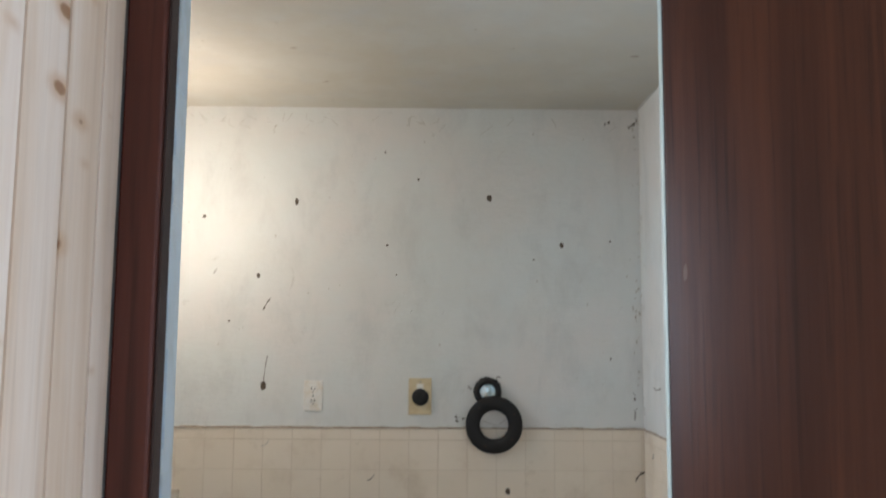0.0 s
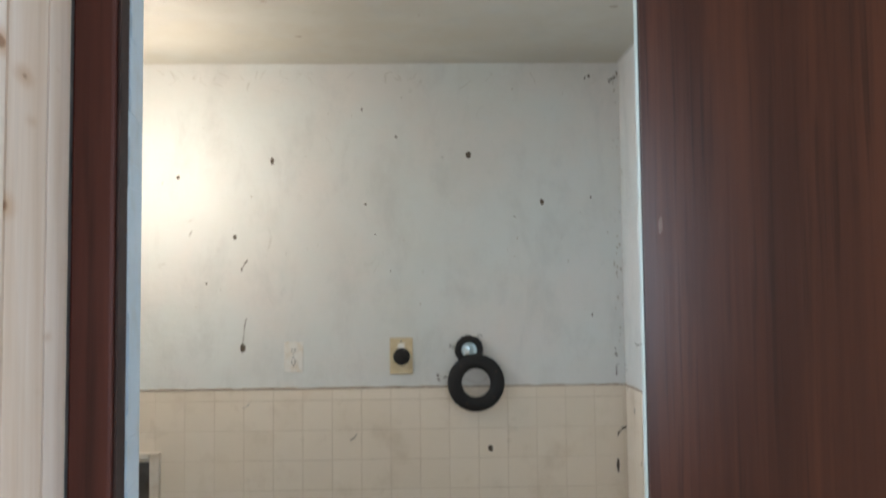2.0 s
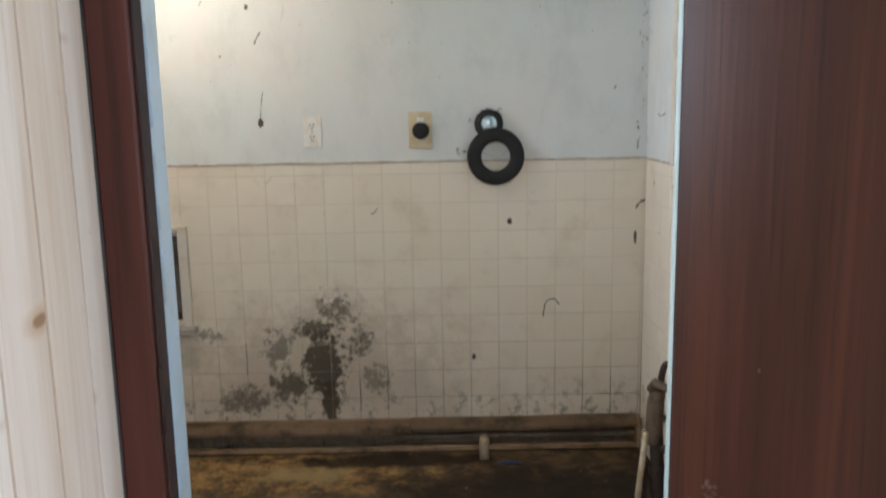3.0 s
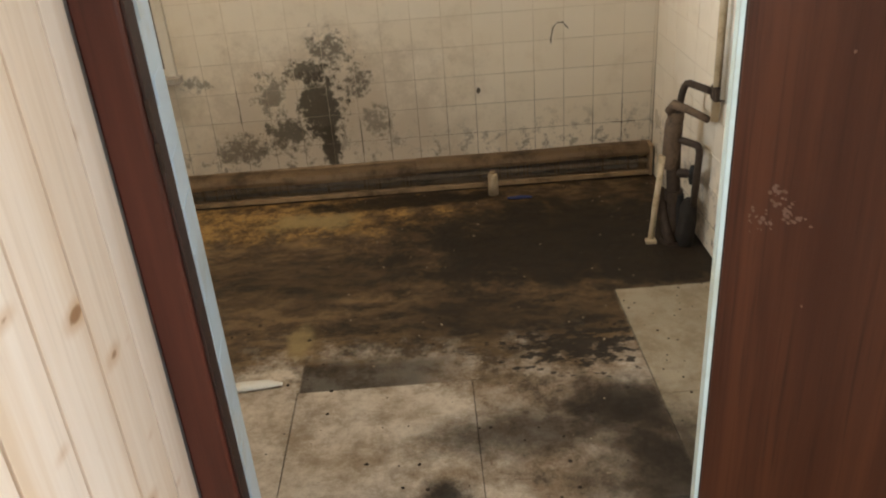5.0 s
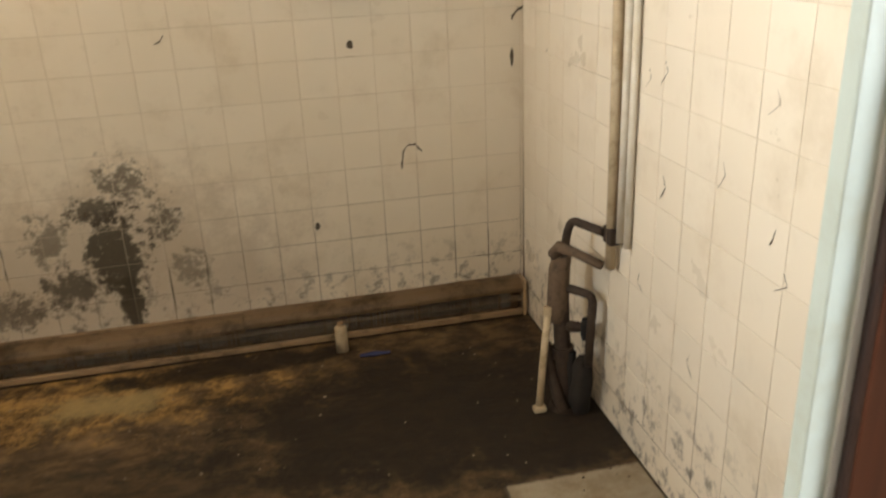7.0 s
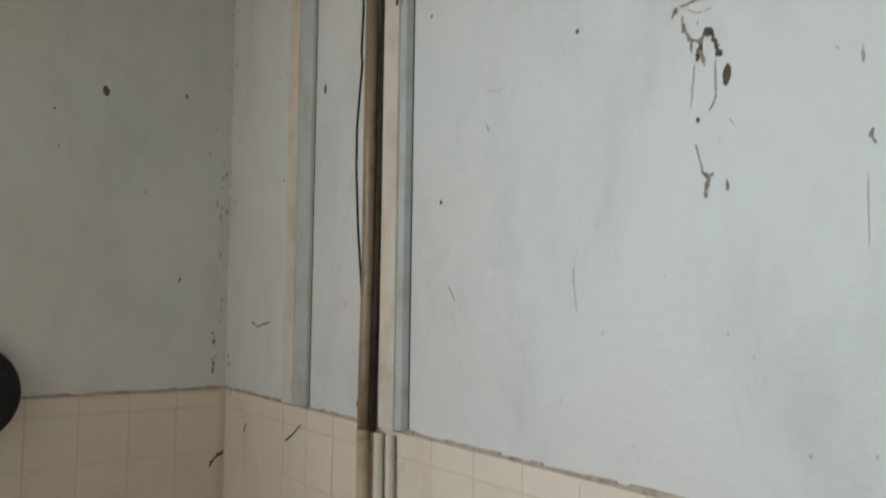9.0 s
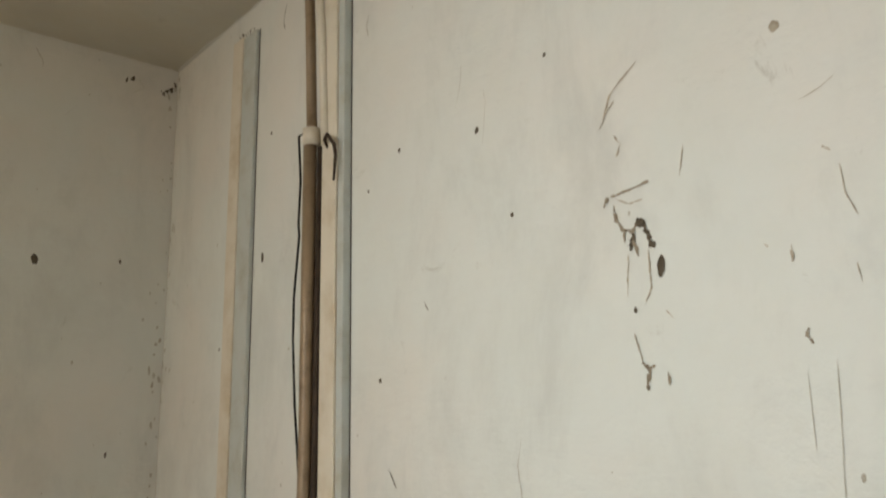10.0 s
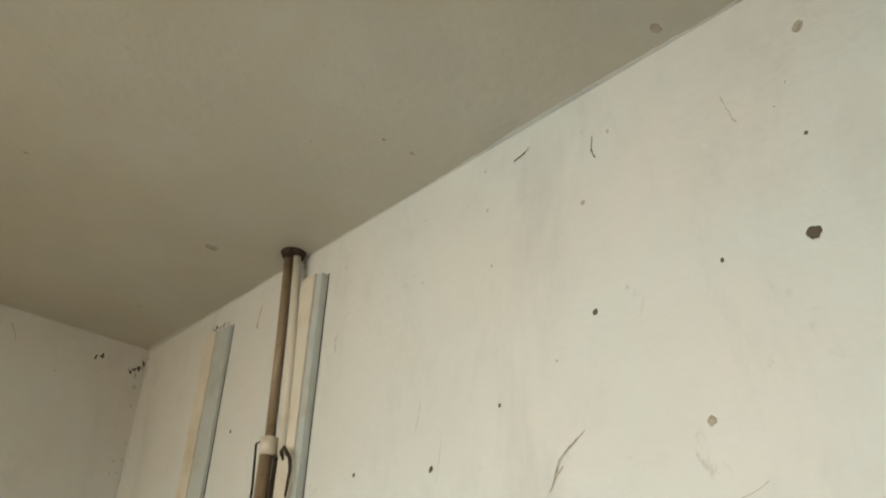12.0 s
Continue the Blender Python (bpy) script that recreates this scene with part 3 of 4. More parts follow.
part("screw", lathe([(0.003, 0.006), (0.003, 0.007), (0.0001, 0.0075)], (-1.225, 0, 1.224), sides=10), CHROME, outlet)

power = thing("power_socket", (-0.8295, 0, 1.224), "ivory plate with a round black power socket", "socket")
part("cover_plate", box((-0.872, -0.007, 1.157), (-0.787, 0.0, 1.291), 0.003), IVORY, power)
body = part("socket", lathe([(0.031, 0.006), (0.031, 0.018), (0.027, 0.024), (0.0001, 0.024)], (-0.8285, 0, 1.222), sides=28), BLACK, power, "black round socket", True)
for a in (0.6, 2.5, 4.7):
    part("slot", box((-0.8285 + 0.014 * math.cos(a) - 0.002, -0.0255, 1.222 + 0.014 * math.sin(a) - 0.005), (-0.8285 + 0.014 * math.cos(a) + 0.002, -0.0243, 1.222 + 0.014 * math.sin(a) + 0.005)), DARK, body)
part("mark", box((-0.8425, -0.0078, 1.252), (-0.8165, -0.0071, 1.27)), WHITE_PLASTIC, power, "pale worn label")
part("screw", lathe([(0.003, 0.007), (0.003, 0.008), (0.0001, 0.0085)], (-0.8295, 0, 1.277), sides=10), CHROME, power)

flue = thing("vent_stub", (-0.58, 0, 1.243), "shiny chrome wall stub with a black collar", "vent")
part("dome", lathe([(0.044, 0.0), (0.044, 0.018), (0.041, 0.024), (0.034, 0.028), (0.018, 0.031), (0.0001, 0.032)], (-0.58, 0, 1.243)), CHROME, flue, "chrome dome", True)
part("collar", lathe([(0.031, 0.0), (0.0505, 0.0), (0.0525, 0.012), (0.0505, 0.028), (0.042, 0.034), (0.031, 0.033)], (-0.58, 0, 1.243), close=True), BLACK, flue, "torn black collar", True)
bm = bmesh.new()
random.seed(9)
for k in range(9):
    a = random.uniform(0.5, 2.7)
    box((-0.58 + 0.05 * math.cos(a) - 0.003, -0.012, 1.243 + 0.05 * math.sin(a) - 0.002), (-0.58 + 0.05 * math.cos(a) + 0.003, -0.002, 1.243 + 0.05 * math.sin(a) + random.uniform(0.003, 0.008)), bm=bm)
part("torn_edge", bm, BLACK, flue)
ring = thing("rubber_ring", (-0.557, -0.03, 1.125), "flat black rubber ring hanging on the tiled wall", "ring")
part("ring_body", lathe([(0.054, 0.028), (0.052, 0.034), (0.054, 0.040), (0.075, 0.0435), (0.098, 0.041), (0.1045, 0.035), (0.1035, 0.028)], (-0.557, 0, 1.125), sides=48, close=True), BLACK, ring, smooth=True)
for a in (0.5, 2.3, 4.3, 5.6):
    part("bolt", lathe([(0.004, 0.0425), (0.004, 0.045), (0.0001, 0.046)], (-0.557 + 0.083 * math.cos(a), 0, 1.125 + 0.083 * math.sin(a)), sides=8), RUST, ring)
part("wire", tube([(-0.603, -0.002, 1.14), (-0.573, -0.012, 1.128), (-0.543, -0.014, 1.12), (-0.523, -0.012, 1.135), (-0.503, -0.004, 1.15)], 0.0012, 6), FAINT, ring, "thin grey wire")

# small low window in the tiles
hatch = thing("low_window", (-1.95, 0.0, 0.5), "small dusty window with a worn wooden frame low in the tiles", "window", kind="structure")
part("frame", box((-1.742, -0.022, 0.502), (-1.707, 0.03, 0.885), 0.003), CREAM, hatch)
part("frame", box((-2.19, -0.022, 0.862), (-1.742, 0.03, 0.8845), 0.003), CREAM, hatch)
part("frame", box((-2.19, -0.022, 0.502), (-2.155, 0.03, 0.862), 0.003), CREAM, hatch)
part("pane", box((-2.155, 0.05, 0.5), (-1.742, 0.056, 0.862)), DUST, hatch, "grey dusty pane")
part("bottom_rail", box((-2.155, 0.02, 0.5), (-1.742, 0.05, 0.545), 0.003), RABBET, hatch, "dark bottom rail")
part("sill", box((-2.2, -0.05, 0.476), (-1.692, 0.02, 0.502), 0.005), plain("grey_stone_sill", (0.42, 0.38, 0.33), 0.7), hatch, "grey worn sill")

# ---- baseboard heater along the north wall ----
heater = thing("baseboard_heater", (-0.9, -0.03, 0), "long dirty cream baseboard heater with bent covers", "heater")
part("back_plate", box((-2.3, -0.006, 0.0), (-0.012, -0.0005, 0.117)), HEATER, heater)


def cover(x0, x1, z, tilt, drop):
    bm = bmesh.new()
    prof = [(-0.006, z + 0.002), (-0.03, z), (-0.052, z - 0.008), (-0.06, z - 0.022), (-0.059, z - 0.036), (-0.054, z - 0.038)]
    rows = []
    k = 24
    for i in range(k + 1):
        x = x0 + (x1 - x0) * i / k
        sag = drop * (1 - i / k) + 0.002 * math.sin(9 * x)
        rows.append([bm.verts.new((x, y - tilt * (z - zz), zz - sag)) for y, zz in prof])
    for a, b in zip(rows, rows[1:]):
        for j in range(len(prof) - 1):
            bm.faces.new((a[j], b[j], b[j + 1], a[j + 1]))
    bmesh.ops.solidify(bm, geom=bm.faces[:], thickness=0.0015)
    return bm


part("cover", cover(-0.89, -0.02, 0.119, 0.0, 0.003), HEATER, heater, "dented cream front cover")
part("cover", cover(-2.3, -0.893, 0.108, 0.15, -0.004), HEATER, heater, "sagging brown-stained front cover")
part("end_cap", box((-0.021, -0.066, 0.0), (-0.008, -0.001, 0.122), 0.004), HEATER, heater)
part("bottom_lip", box((-2.3, -0.062, 0.004), (-0.022, -0.05, 0.024), 0.003), HEATER, heater)
part("pipe", tube([(-2.3, -0.034, 0.052), (-0.02, -0.034, 0.052)], 0.011), COPPER, heater)
bm = bmesh.new()
for k in range(250):
    x = -1.78 + 0.0069 * k
    if random.random() < 0.9:
        lean = random.uniform(-0.0012, 0.0012)
        box((x + lean, -0.054, 0.03), (x + lean + 0.0012, -0.012, 0.078), bm=bm)
tagged(part("fin_strip", bm, FIN, heater, "row of thin bent metal fins"), kind="stuff")
stub = thing("pipe_stub", (-0.613, -0.125, 0), "short cream capped pipe stub standing by the heater", "pipe")
part("stub_body", tube([(-0.613, -0.125, 0), (-0.613, -0.121, 0.075), (-0.612, -0.12, 0.082)], [0.019, 0.018, 0.014], 16), PVC, stub, smooth=True)
part("stub_cap", tube([(-0.612, -0.12, 0.08), (-0.612, -0.12, 0.092)], [0.011, 0.009], 12), HEATER, stub)
pen = thing("blue_scrap", (-0.523, -0.188, 0), "dark blue plastic scrap on the floor", "litter")
part("scrap", tube([(-0.568, -0.183, 0.007), (-0.523, -0.188, 0.009), (-0.478, -0.186, 0.006)], [0.005, 0.008, 0.004], 8), BLUE, pen)

# ---- plumbing in the corner by the east wall ----
valve = thing("valve_assembly", (-0.096, -0.571, 0), "rusty black iron water pipes and valves by the wall", "plumbing")
part("riser", tube([(-0.081, -0.596, 0), (-0.083, -0.592, 0.1), (-0.089, -0.581, 0.2), (-0.093, -0.574, 0.32), (-0.089, -0.572, 0.42)], [0.024, 0.022, 0.021, 0.022, 0.02], 14), RUST, valve, smooth=True)
part("sleeve", tube([(-0.099, -0.574, 0.24), (-0.099, -0.573, 0.26), (-0.095, -0.572, 0.38), (-0.091, -0.572, 0.41)], [0.024, 0.028, 0.027, 0.022], 14), SOOTY, valve, "dirty wrapped sleeve", True)
part("elbow", tube(arc((-0.083, -0.574, 0.4), (-0.081, -0.574, 0.512), (-0.066, -0.601, 0.512)) + [Vector((-0.041, -0.666, 0.512)), Vector((-0.033, -0.691, 0.512))], 0.0105, 12), RUST, valve, smooth=True)
part("cross_pipe", tube([(-0.106, -0.571, 0.42), (-0.101, -0.586, 0.445), (-0.071, -0.626, 0.44), (-0.031, -0.681, 0.425)], [0.019, 0.016, 0.012, 0.011], 12), SOOTY, valve, "stained cream branch pipe", True)
part("loop", tube(arc((-0.091, -0.576, 0.33), (-0.076, -0.591, 0.335), (-0.061, -0.616, 0.335)) + arc((-0.046, -0.641, 0.335), (-0.039, -0.654, 0.335), (-0.039, -0.654, 0.31)) + [Vector((-0.041, -0.652, 0.25)), Vector((-0.043, -0.646, 0.14))], 0.011, 10), RUST, valve, smooth=True)
tap = part("valve_body", tube([(-0.081, -0.586, 0.232), (-0.071, -0.601, 0.232), (-0.059, -0.616, 0.236), (-0.051, -0.628, 0.236)], [0.012, 0.015, 0.014, 0.008], 12), RUST, valve, smooth=True)
part("handle", tube([(-0.047, -0.632, 0.206), (-0.047, -0.632, 0.22), (-0.047, -0.632, 0.25), (-0.047, -0.632, 0.266)], [0.008, 0.012, 0.012, 0.008], 10), BLACK, tap, "black tap handle")
part("collar", tube([(-0.086, -0.586, 0.14), (-0.087, -0.584, 0.17)], 0.029, 14), RUST, valve)
part("collar", tube([(-0.091, -0.573, 0.395), (-0.091, -0.573, 0.42)], 0.025, 14), SOOTY, valve)
part("flange", tube([(-0.081, -0.596, 0), (-0.081, -0.596, 0.012)], [0.045, 0.038], 16), RUST, valve)
leaning = thing("plastic_drain_pipe", (-0.157, -0.603, 0), "thin cream plastic pipe leaning against the valves", "pipe")
part("pipe_body", tube([(-0.157, -0.603, 0.002), (-0.143, -0.591, 0.13), (-0.126, -0.579, 0.27)], 0.0095, 12), PVC, leaning, smooth=True)
part("foot", box((-0.172, -0.616, 0), (-0.139, -0.591, 0.016), 0.004), PVC, leaning, "cream elbow foot")
part("socket_end", tube([(-0.127, -0.58, 0.262), (-0.125, -0.578, 0.285)], 0.013, 12), PVC, leaning)
rag = thing("black_sleeve", (-0.051, -0.561, 0), "sooty black insulation sleeve slumped by the wall", "insulation")
bm = bmesh.new()
random.seed(3)
tube([(-0.056, -0.626, 0), (-0.055, -0.626, 0.04), (-0.051, -0.628, 0.09), (-0.049, -0.629, 0.13), (-0.051, -0.63, 0.155)], [0.026, 0.029, 0.027, 0.025, 0.016], 14, bm)
for v in bm.verts:
    v.co += Vector((random.uniform(-1, 1), random.uniform(-1, 1), 0)) * 0.003
part("sleeve", bm, CLOTH, rag, smooth=True)
part("neck", tube([(-0.071, -0.611, 0), (-0.073, -0.608, 0.165)], [0.014, 0.012], 10), BLACK, rag)
trap = thing("drain_elbow", (-0.106, -0.611, 0), "dark iron drain pipe at the foot of the valves", "pipe")
part("bend", tube([(-0.121, -0.561, 0.17), (-0.116, -0.581, 0.1), (-0.106, -0.616, 0.03), (-0.096, -0.631, 0.012)], [0.012, 0.014, 0.016, 0.015], 12), RUST, trap, smooth=True)

# ---- risers and battens on the east wall ----
riser = thing("pipe_riser", (-0.03, -0.71, 0.5), "brown painted pipe riser running up the wall", "pipe")
part("lower_pipe", tube([(-0.022, -0.699, 1.1), (-0.0225, -0.701, 1.17), (-0.024, -0.709, 1.38), (-0.027, -0.713, 1.6), (-0.028, -0.715, 1.92)], [0.0115, 0.0118, 0.012, 0.012, 0.012], 14), COPPER, riser, smooth=True)
# narrow dark tube along the riser's south side
part("dark_pipe", tube([(-0.014, -0.716, 1.1), (-0.016, -0.727, 1.38), (-0.017, -0.733, 1.9)], 0.0062, 10), RUST, riser, "thin dark strip beside the riser", True)
part("tile_pipe", tube([(-0.022, -0.708, 0.43), (-0.022, -0.705, 0.8), (-0.022, -0.699, 1.102)], 0.0122, 14), TAN_PIPE, riser, "tan painted lower pipe", True)
part("coupling", tube([(-0.028, -0.72, 1.905), (-0.028, -0.72, 1.935)], 0.0165, 16), CREAM, riser, "cream coupling", True)
part("upper_pipe", tube([(-0.028, -0.72, 1.93), (-0.03, -0.712, 2.14), (-0.033, -0.702, CEIL - 0.001)], 0.0095, 14), COPPER, riser, smooth=True)
part("cream_pipe", tube([(-0.022, -0.756, 1.9), (-0.024, -0.745, 2.1), (-0.026, -0.722, CEIL - 0.001)], 0.008, 12), CREAM, riser, "cream painted pipe", True)
part("ceiling_collar", tube([(-0.03, -0.713, CEIL - 0.012), (-0.03, -0.713, CEIL - 0.0005)], [0.021, 0.026], 18), RUST, riser, "dark ceiling collar")
part("bracket", box((-0.034, -0.728, 0.49), (0.0, -0.686, 0.53), 0.003), RUST, riser)
pair = thing("cream_pipe_pair", (-0.012, -0.75, 0.5), "two cream pipes running down the tiles", "pipe")
for y, r in ((-0.733, 0.009), (-0.769, 0.008)):
    part("pipe", tube([(-0.012, y, 0.5), (-0.012, y, 1.1)], r, 12), CREAM, pair, smooth=True)
wire = thing("black_wire", (-0.045, -0.68, 1.5), "thin black wire hanging beside the pipe", "wire")
part("strand", tube([(-0.03, -0.70, 1.935), (-0.035, -0.686, 1.93), (-0.028, -0.683, 1.85), (-0.026, -0.675, 1.767), (-0.025, -0.677, 1.75), (-0.026, -0.664, 1.64), (-0.022, -0.657, 1.563), (-0.02, -0.664, 1.45), (-0.019, -0.674, 1.375), (-0.018, -0.684, 1.29), (-0.016, -0.677, 1.168), (-0.012, -0.659, 1.138)], 0.0022, 6), BLACK, wire)


def batten(y0, ym, y1, z0, z1, thick, label):
    b = thing("wall_batten", (0, (y0 + y1) / 2, z0), label, "batten", "wall battens")
    bm = bmesh.new()
    box((-thick, ym, z0), (-0.0003, y0, z1), 0.002, bm)
    part("cream_face", bm, CREAM, b, "cream painted face", False)
    part("blue_face", box((-thick * 0.8, y1, z0 + 0.002), (-0.0003, ym - 0.0004, z1 - 0.004), 0.0015), GREYBLUE, b, "grey-blue painted face")
    # raised dark strip stands in for the shadow line at the batten's edge
    part("shadow_gap", box((-0.0012, y1 - 0.0016, z0), (-0.0003, y1 - 0.0004, z1)), RABBET, b, "dark strip for the shadow along the batten")
    return b


batten(-0.346, -0.392, -0.45, TILE_TOP + 0.002, 2.253, 0.012, "cream and grey-blue batten near the corner")
batten(-0.741, -0.787, -0.806, TILE_TOP + 0.002, 2.249, 0.02, "thick cream and grey-blue batten beside the pipes")
hook = thing("bent_nail", (-0.025, -0.77, 1.86), "rusty bent nail hook in the batten", "nail")
part("shank", tube([(-0.018, -0.758, 1.89), (-0.03, -0.766, 1.902), (-0.034, -0.781, 1.906), (-0.03, -0.797, 1.885), (-0.028, -0.799, 1.865), (-0.027, -0.792, 1.822)], [0.002, 0.003, 0.0035, 0.0035, 0.003, 0.0018], 8), RUST, hook, smooth=True)

# ---- bulb on a bracket, west of the doorway's view ----
lamp = thing("ceiling_lamp", (-1.74, -0.52, 2.3), "bare bulb in a white ceiling holder", "lamp")
part("holder", tube([(-1.74, -0.52, CEIL - 0.001), (-1.74, -0.52, 1.98)], [0.04, 0.022], 16), WHITE_PLASTIC, lamp)

# ---- specks, scuffs and smears ----
random.seed(21)
bm = bmesh.new()
for u, v, r, st in ((-0.573, 1.969, 0.011, 1.3), (-0.299, 1.791, 0.008, 1.6), (-1.305, 1.951, 0.008, 1.8), (-1.653, 1.892, 0.007, 1.1), (-0.959, 1.787, 0.005, 1), (-0.844, 2.04, 0.005, 1), (-1.442, 1.668, 0.007, 1.4), (-0.505, 0.882, 0.010, 1.3), (-0.643, 0.361, 0.008, 1.5), (-0.034, 0.815, 0.006, 4.5), (-0.119, 1.367, 0.003, 2.2), (-0.405, 1.736, 0.003, 1), (-1.412, 1.259, 0.012, 1.4), (-0.923, 1.674, 0.003, 1), (-0.866, 1.537, 0.002, 1), (-1.546, 1.498, 0.004, 1), (-0.971, 2.144, 0.003, 2), (-0.671, 1.961, 0.002, 1), (-0.115, 1.807, 0.003, 2)):
    blot(bm, "y", u, v, r, st)
streak(bm, "y", [(-1.398, 1.37), (-1.405, 1.34), (-1.41, 1.29), (-1.414, 1.25)], 0.003)
streak(bm, "y", [(-1.395, 1.585), (-1.408, 1.565), (-1.42, 1.54)], 0.006)
streak(bm, "y", [(-1.60, 1.695), (-1.61, 1.675)], 0.004)
streak(bm, "y", [(0.0, 0.955), (-0.018, 0.946), (-0.03, 0.932), (-0.033, 0.92)], 0.007)
streak(bm, "y", [(-0.995, 0.94), (-1.005, 0.925), (-1.02, 0.918)], 0.003)
streak(bm, "y", [(-0.378, 0.51), (-0.372, 0.56), (-0.357, 0.582), (-0.335, 0.583), (-0.315, 0.558)], 0.005)
streak(bm, "y", [(-0.116, 0.29), (-0.116, 0.22), (-0.116, 0.14)], 0.0032)
streak(bm, "y", [(-0.2235, 0.27), (-0.2235, 0.15)], 0.0025)
streak(bm, "y", [(-1.083, 0.29), (-1.082, 0.15)], 0.0025)
streak(bm, "y", [(-0.976, 0.34), (-0.976, 0.15)], 0.0025)
streak(bm, "y", [(-1.515, 0.43), (-1.513, 0.36), (-1.515, 0.30)], 0.0035)
streak(bm, "y", [(-0.166, 0.202), (-0.116, 0.2), (-0.06, 0.202)], 0.0018)
smudge(bm, "y", [(-0.004, 2.29), (-0.02, 2.26), (-0.04, 2.25)], 0.005)
smudge(bm, "y", [(-0.10, 2.28), (-0.13, 2.26)], 0.004)
smudge(bm, "y", [(-0.035, 1.25), (-0.03, 1.18), (-0.035, 1.14)], 0.004)
for u, v in ((-0.647, 1.26), (-0.536, 1.298), (-0.693, 1.15), (-0.672, 1.146), (-0.69, 1.135)):
    smudge(bm, "y", [(u - 0.006, v), (u + 0.006, v - 0.003)], 0.003)
part("stain_marks", bm, STAIN, wall_north, "dark nail holes and smears")
bm = bmesh.new()
for k in range(46):
    blot(bm, "y", random.uniform(-1.8, -0.05), random.uniform(1.13, 2.3), random.uniform(0.001, 0.0028), random.uniform(0.7, 2.0))
for k in range(26):
    u, v = random.uniform(-1.75, -0.05), 2.30 - abs(random.gauss(0, 0.03))
    streak(bm, "y", [(u, v), (u + random.uniform(-0.03, 0.03), v - random.uniform(0.005, 0.03)), (u + random.uniform(-0.04, 0.04), v - random.uniform(0.01, 0.05))], random.uniform(0.0008, 0.002))
streak(bm, "y", [(-1.39, 2.25), (-1.40, 2.23), (-1.397, 2.215)], 0.003)
streak(bm, "y", [(-1.385, 1.06), (-1.40, 1.04), (-1.415, 1.043)], 0.003)
for k in range(34):
    blot(bm, "y", -abs(random.gauss(0, 0.02)) - 0.002, random.uniform(1.12, 2.3), random.uniform(0.0012, 0.0045), random.uniform(0.8, 3.5), random.uniform(-0.3, 0.3))
part("scuffs", bm, FAINT, wall_north, "faint grey scuffs and cobwebs")
bm = bmesh.new()
for u, v, r, st in ((-1.71, 1.962, 0.0085, 1.0), (-1.426, 1.963, 0.0048, 1.0), (-1.125, 1.816, 0.0045, 1.2), (-0.943, 1.838, 0.0035, 1.1), (-1.259, 1.879, 0.003, 1), (-1.189, 1.679, 0.0035, 1), (-0.333, 2.021, 0.007, 1), (-0.491, 1.745, 0.006, 1.8), (-0.336, 1.722, 0.004, 2), (-0.336, 1.703, 0.004, 1.5), (-0.858, 1.791, 0.003, 1), (-0.89, 1.481, 0.004, 1), (-1.605, 1.969, 0.0025, 1.5), (-1.725, 2.084, 0.003, 1), (-0.515, 1.996, 0.004, 1), (-0.33, 1.417, 0.003, 1), (-0.378, 2.246, 0.008, 1.3), (-0.35, 2.21, 0.006, 1.2), (-1.375, 1.53, 0.0025, 1.5), (-0.31, 1.58, 0.003, 1.4)):
    blot(bm, "x", u, v, r, st, random.uniform(-0.3, 0.3))
blot(bm, "x", -1.413, 1.574, 0.0055, 2.2, 0.15, 0.001)
thin, pale = bmesh.new(), bmesh.new()
for pts, w in (
    ([(-1.389, 1.632), (-1.395, 1.621), (-1.4, 1.608), (-1.406, 1.595)], 0.0062),
    ([(-1.387, 1.63), (-1.39, 1.621)], 0.007),
    ([(-1.34, 1.654), (-1.349, 1.664)], 0.005),
    ([(-1.351, 1.665), (-1.37, 1.666), (-1.389, 1.668), (-1.405, 1.671)], 0.003),
    ([(-1.355, 1.652), (-1.358, 1.635), (-1.367, 1.622), (-1.379, 1.618), (-1.384, 1.628)], 0.0045),
    ([(-1.367, 1.622), (-1.367, 1.608)], 0.003),
    ([(-1.379, 1.619), (-1.378, 1.604), (-1.374, 1.597)], 0.006),
    ([(-1.378, 1.608), (-1.385, 1.589)], 0.004),
    ([(-1.371, 1.593), (-1.368, 1.57), (-1.366, 1.546)], 0.0016),
    ([(-1.398, 1.594), (-1.398, 1.57), (-1.399, 1.552), (-1.39, 1.537)], 0.0022),
    ([(-1.372, 1.504), (-1.378, 1.482), (-1.381, 1.469)], 0.002),
    ([(-1.38, 1.471), (-1.387, 1.465), (-1.396, 1.468)], 0.0035),
    ([(-1.387, 1.467), (-1.387, 1.455), (-1.385, 1.442)], 0.0055),
    ([(-1.412, 1.459), (-1.412, 1.447)], 0.003),
    ([(-1.342, 1.752), (-1.352, 1.766), (-1.365, 1.779)], 0.0026),
    ([(-1.362, 1.737), (-1.37, 1.723), (-1.363, 1.711)], 0.002),
    ([(-1.452, 1.698), (-1.445, 1.667)], 0.0014),
    ([(-1.567, 1.49), (-1.564, 1.483), (-1.57, 1.475)], 0.0032),
    ([(-1.559, 1.569), (-1.559, 1.553)], 0.0022),
):
    streak(bm if w > 0.0055 else thin if w > 0.0026 else pale, "x", pts, w, 0.0009)
streak(pale, "x", [(-1.40, 1.815), (-1.375, 1.80), (-1.358, 1.787), (-1.346, 1.756)], 0.0022)
streak(bm, "x", [(-1.325, 2.277), (-1.305, 2.268), (-1.29, 2.267)], 0.0025)
streak(bm, "x", [(-1.44, 2.235), (-1.437, 2.21), (-1.442, 2.195)], 0.003)
streak(bm, "x", [(-1.0, 1.59), (-1.01, 1.575)], 0.0016)
streak(bm, "x", [(-0.912, 1.35), (-0.93, 1.325)], 0.0018)
streak(bm, "x", [(-0.566, 2.26), (-0.555, 2.22), (-0.562, 2.205)], 0.0022)
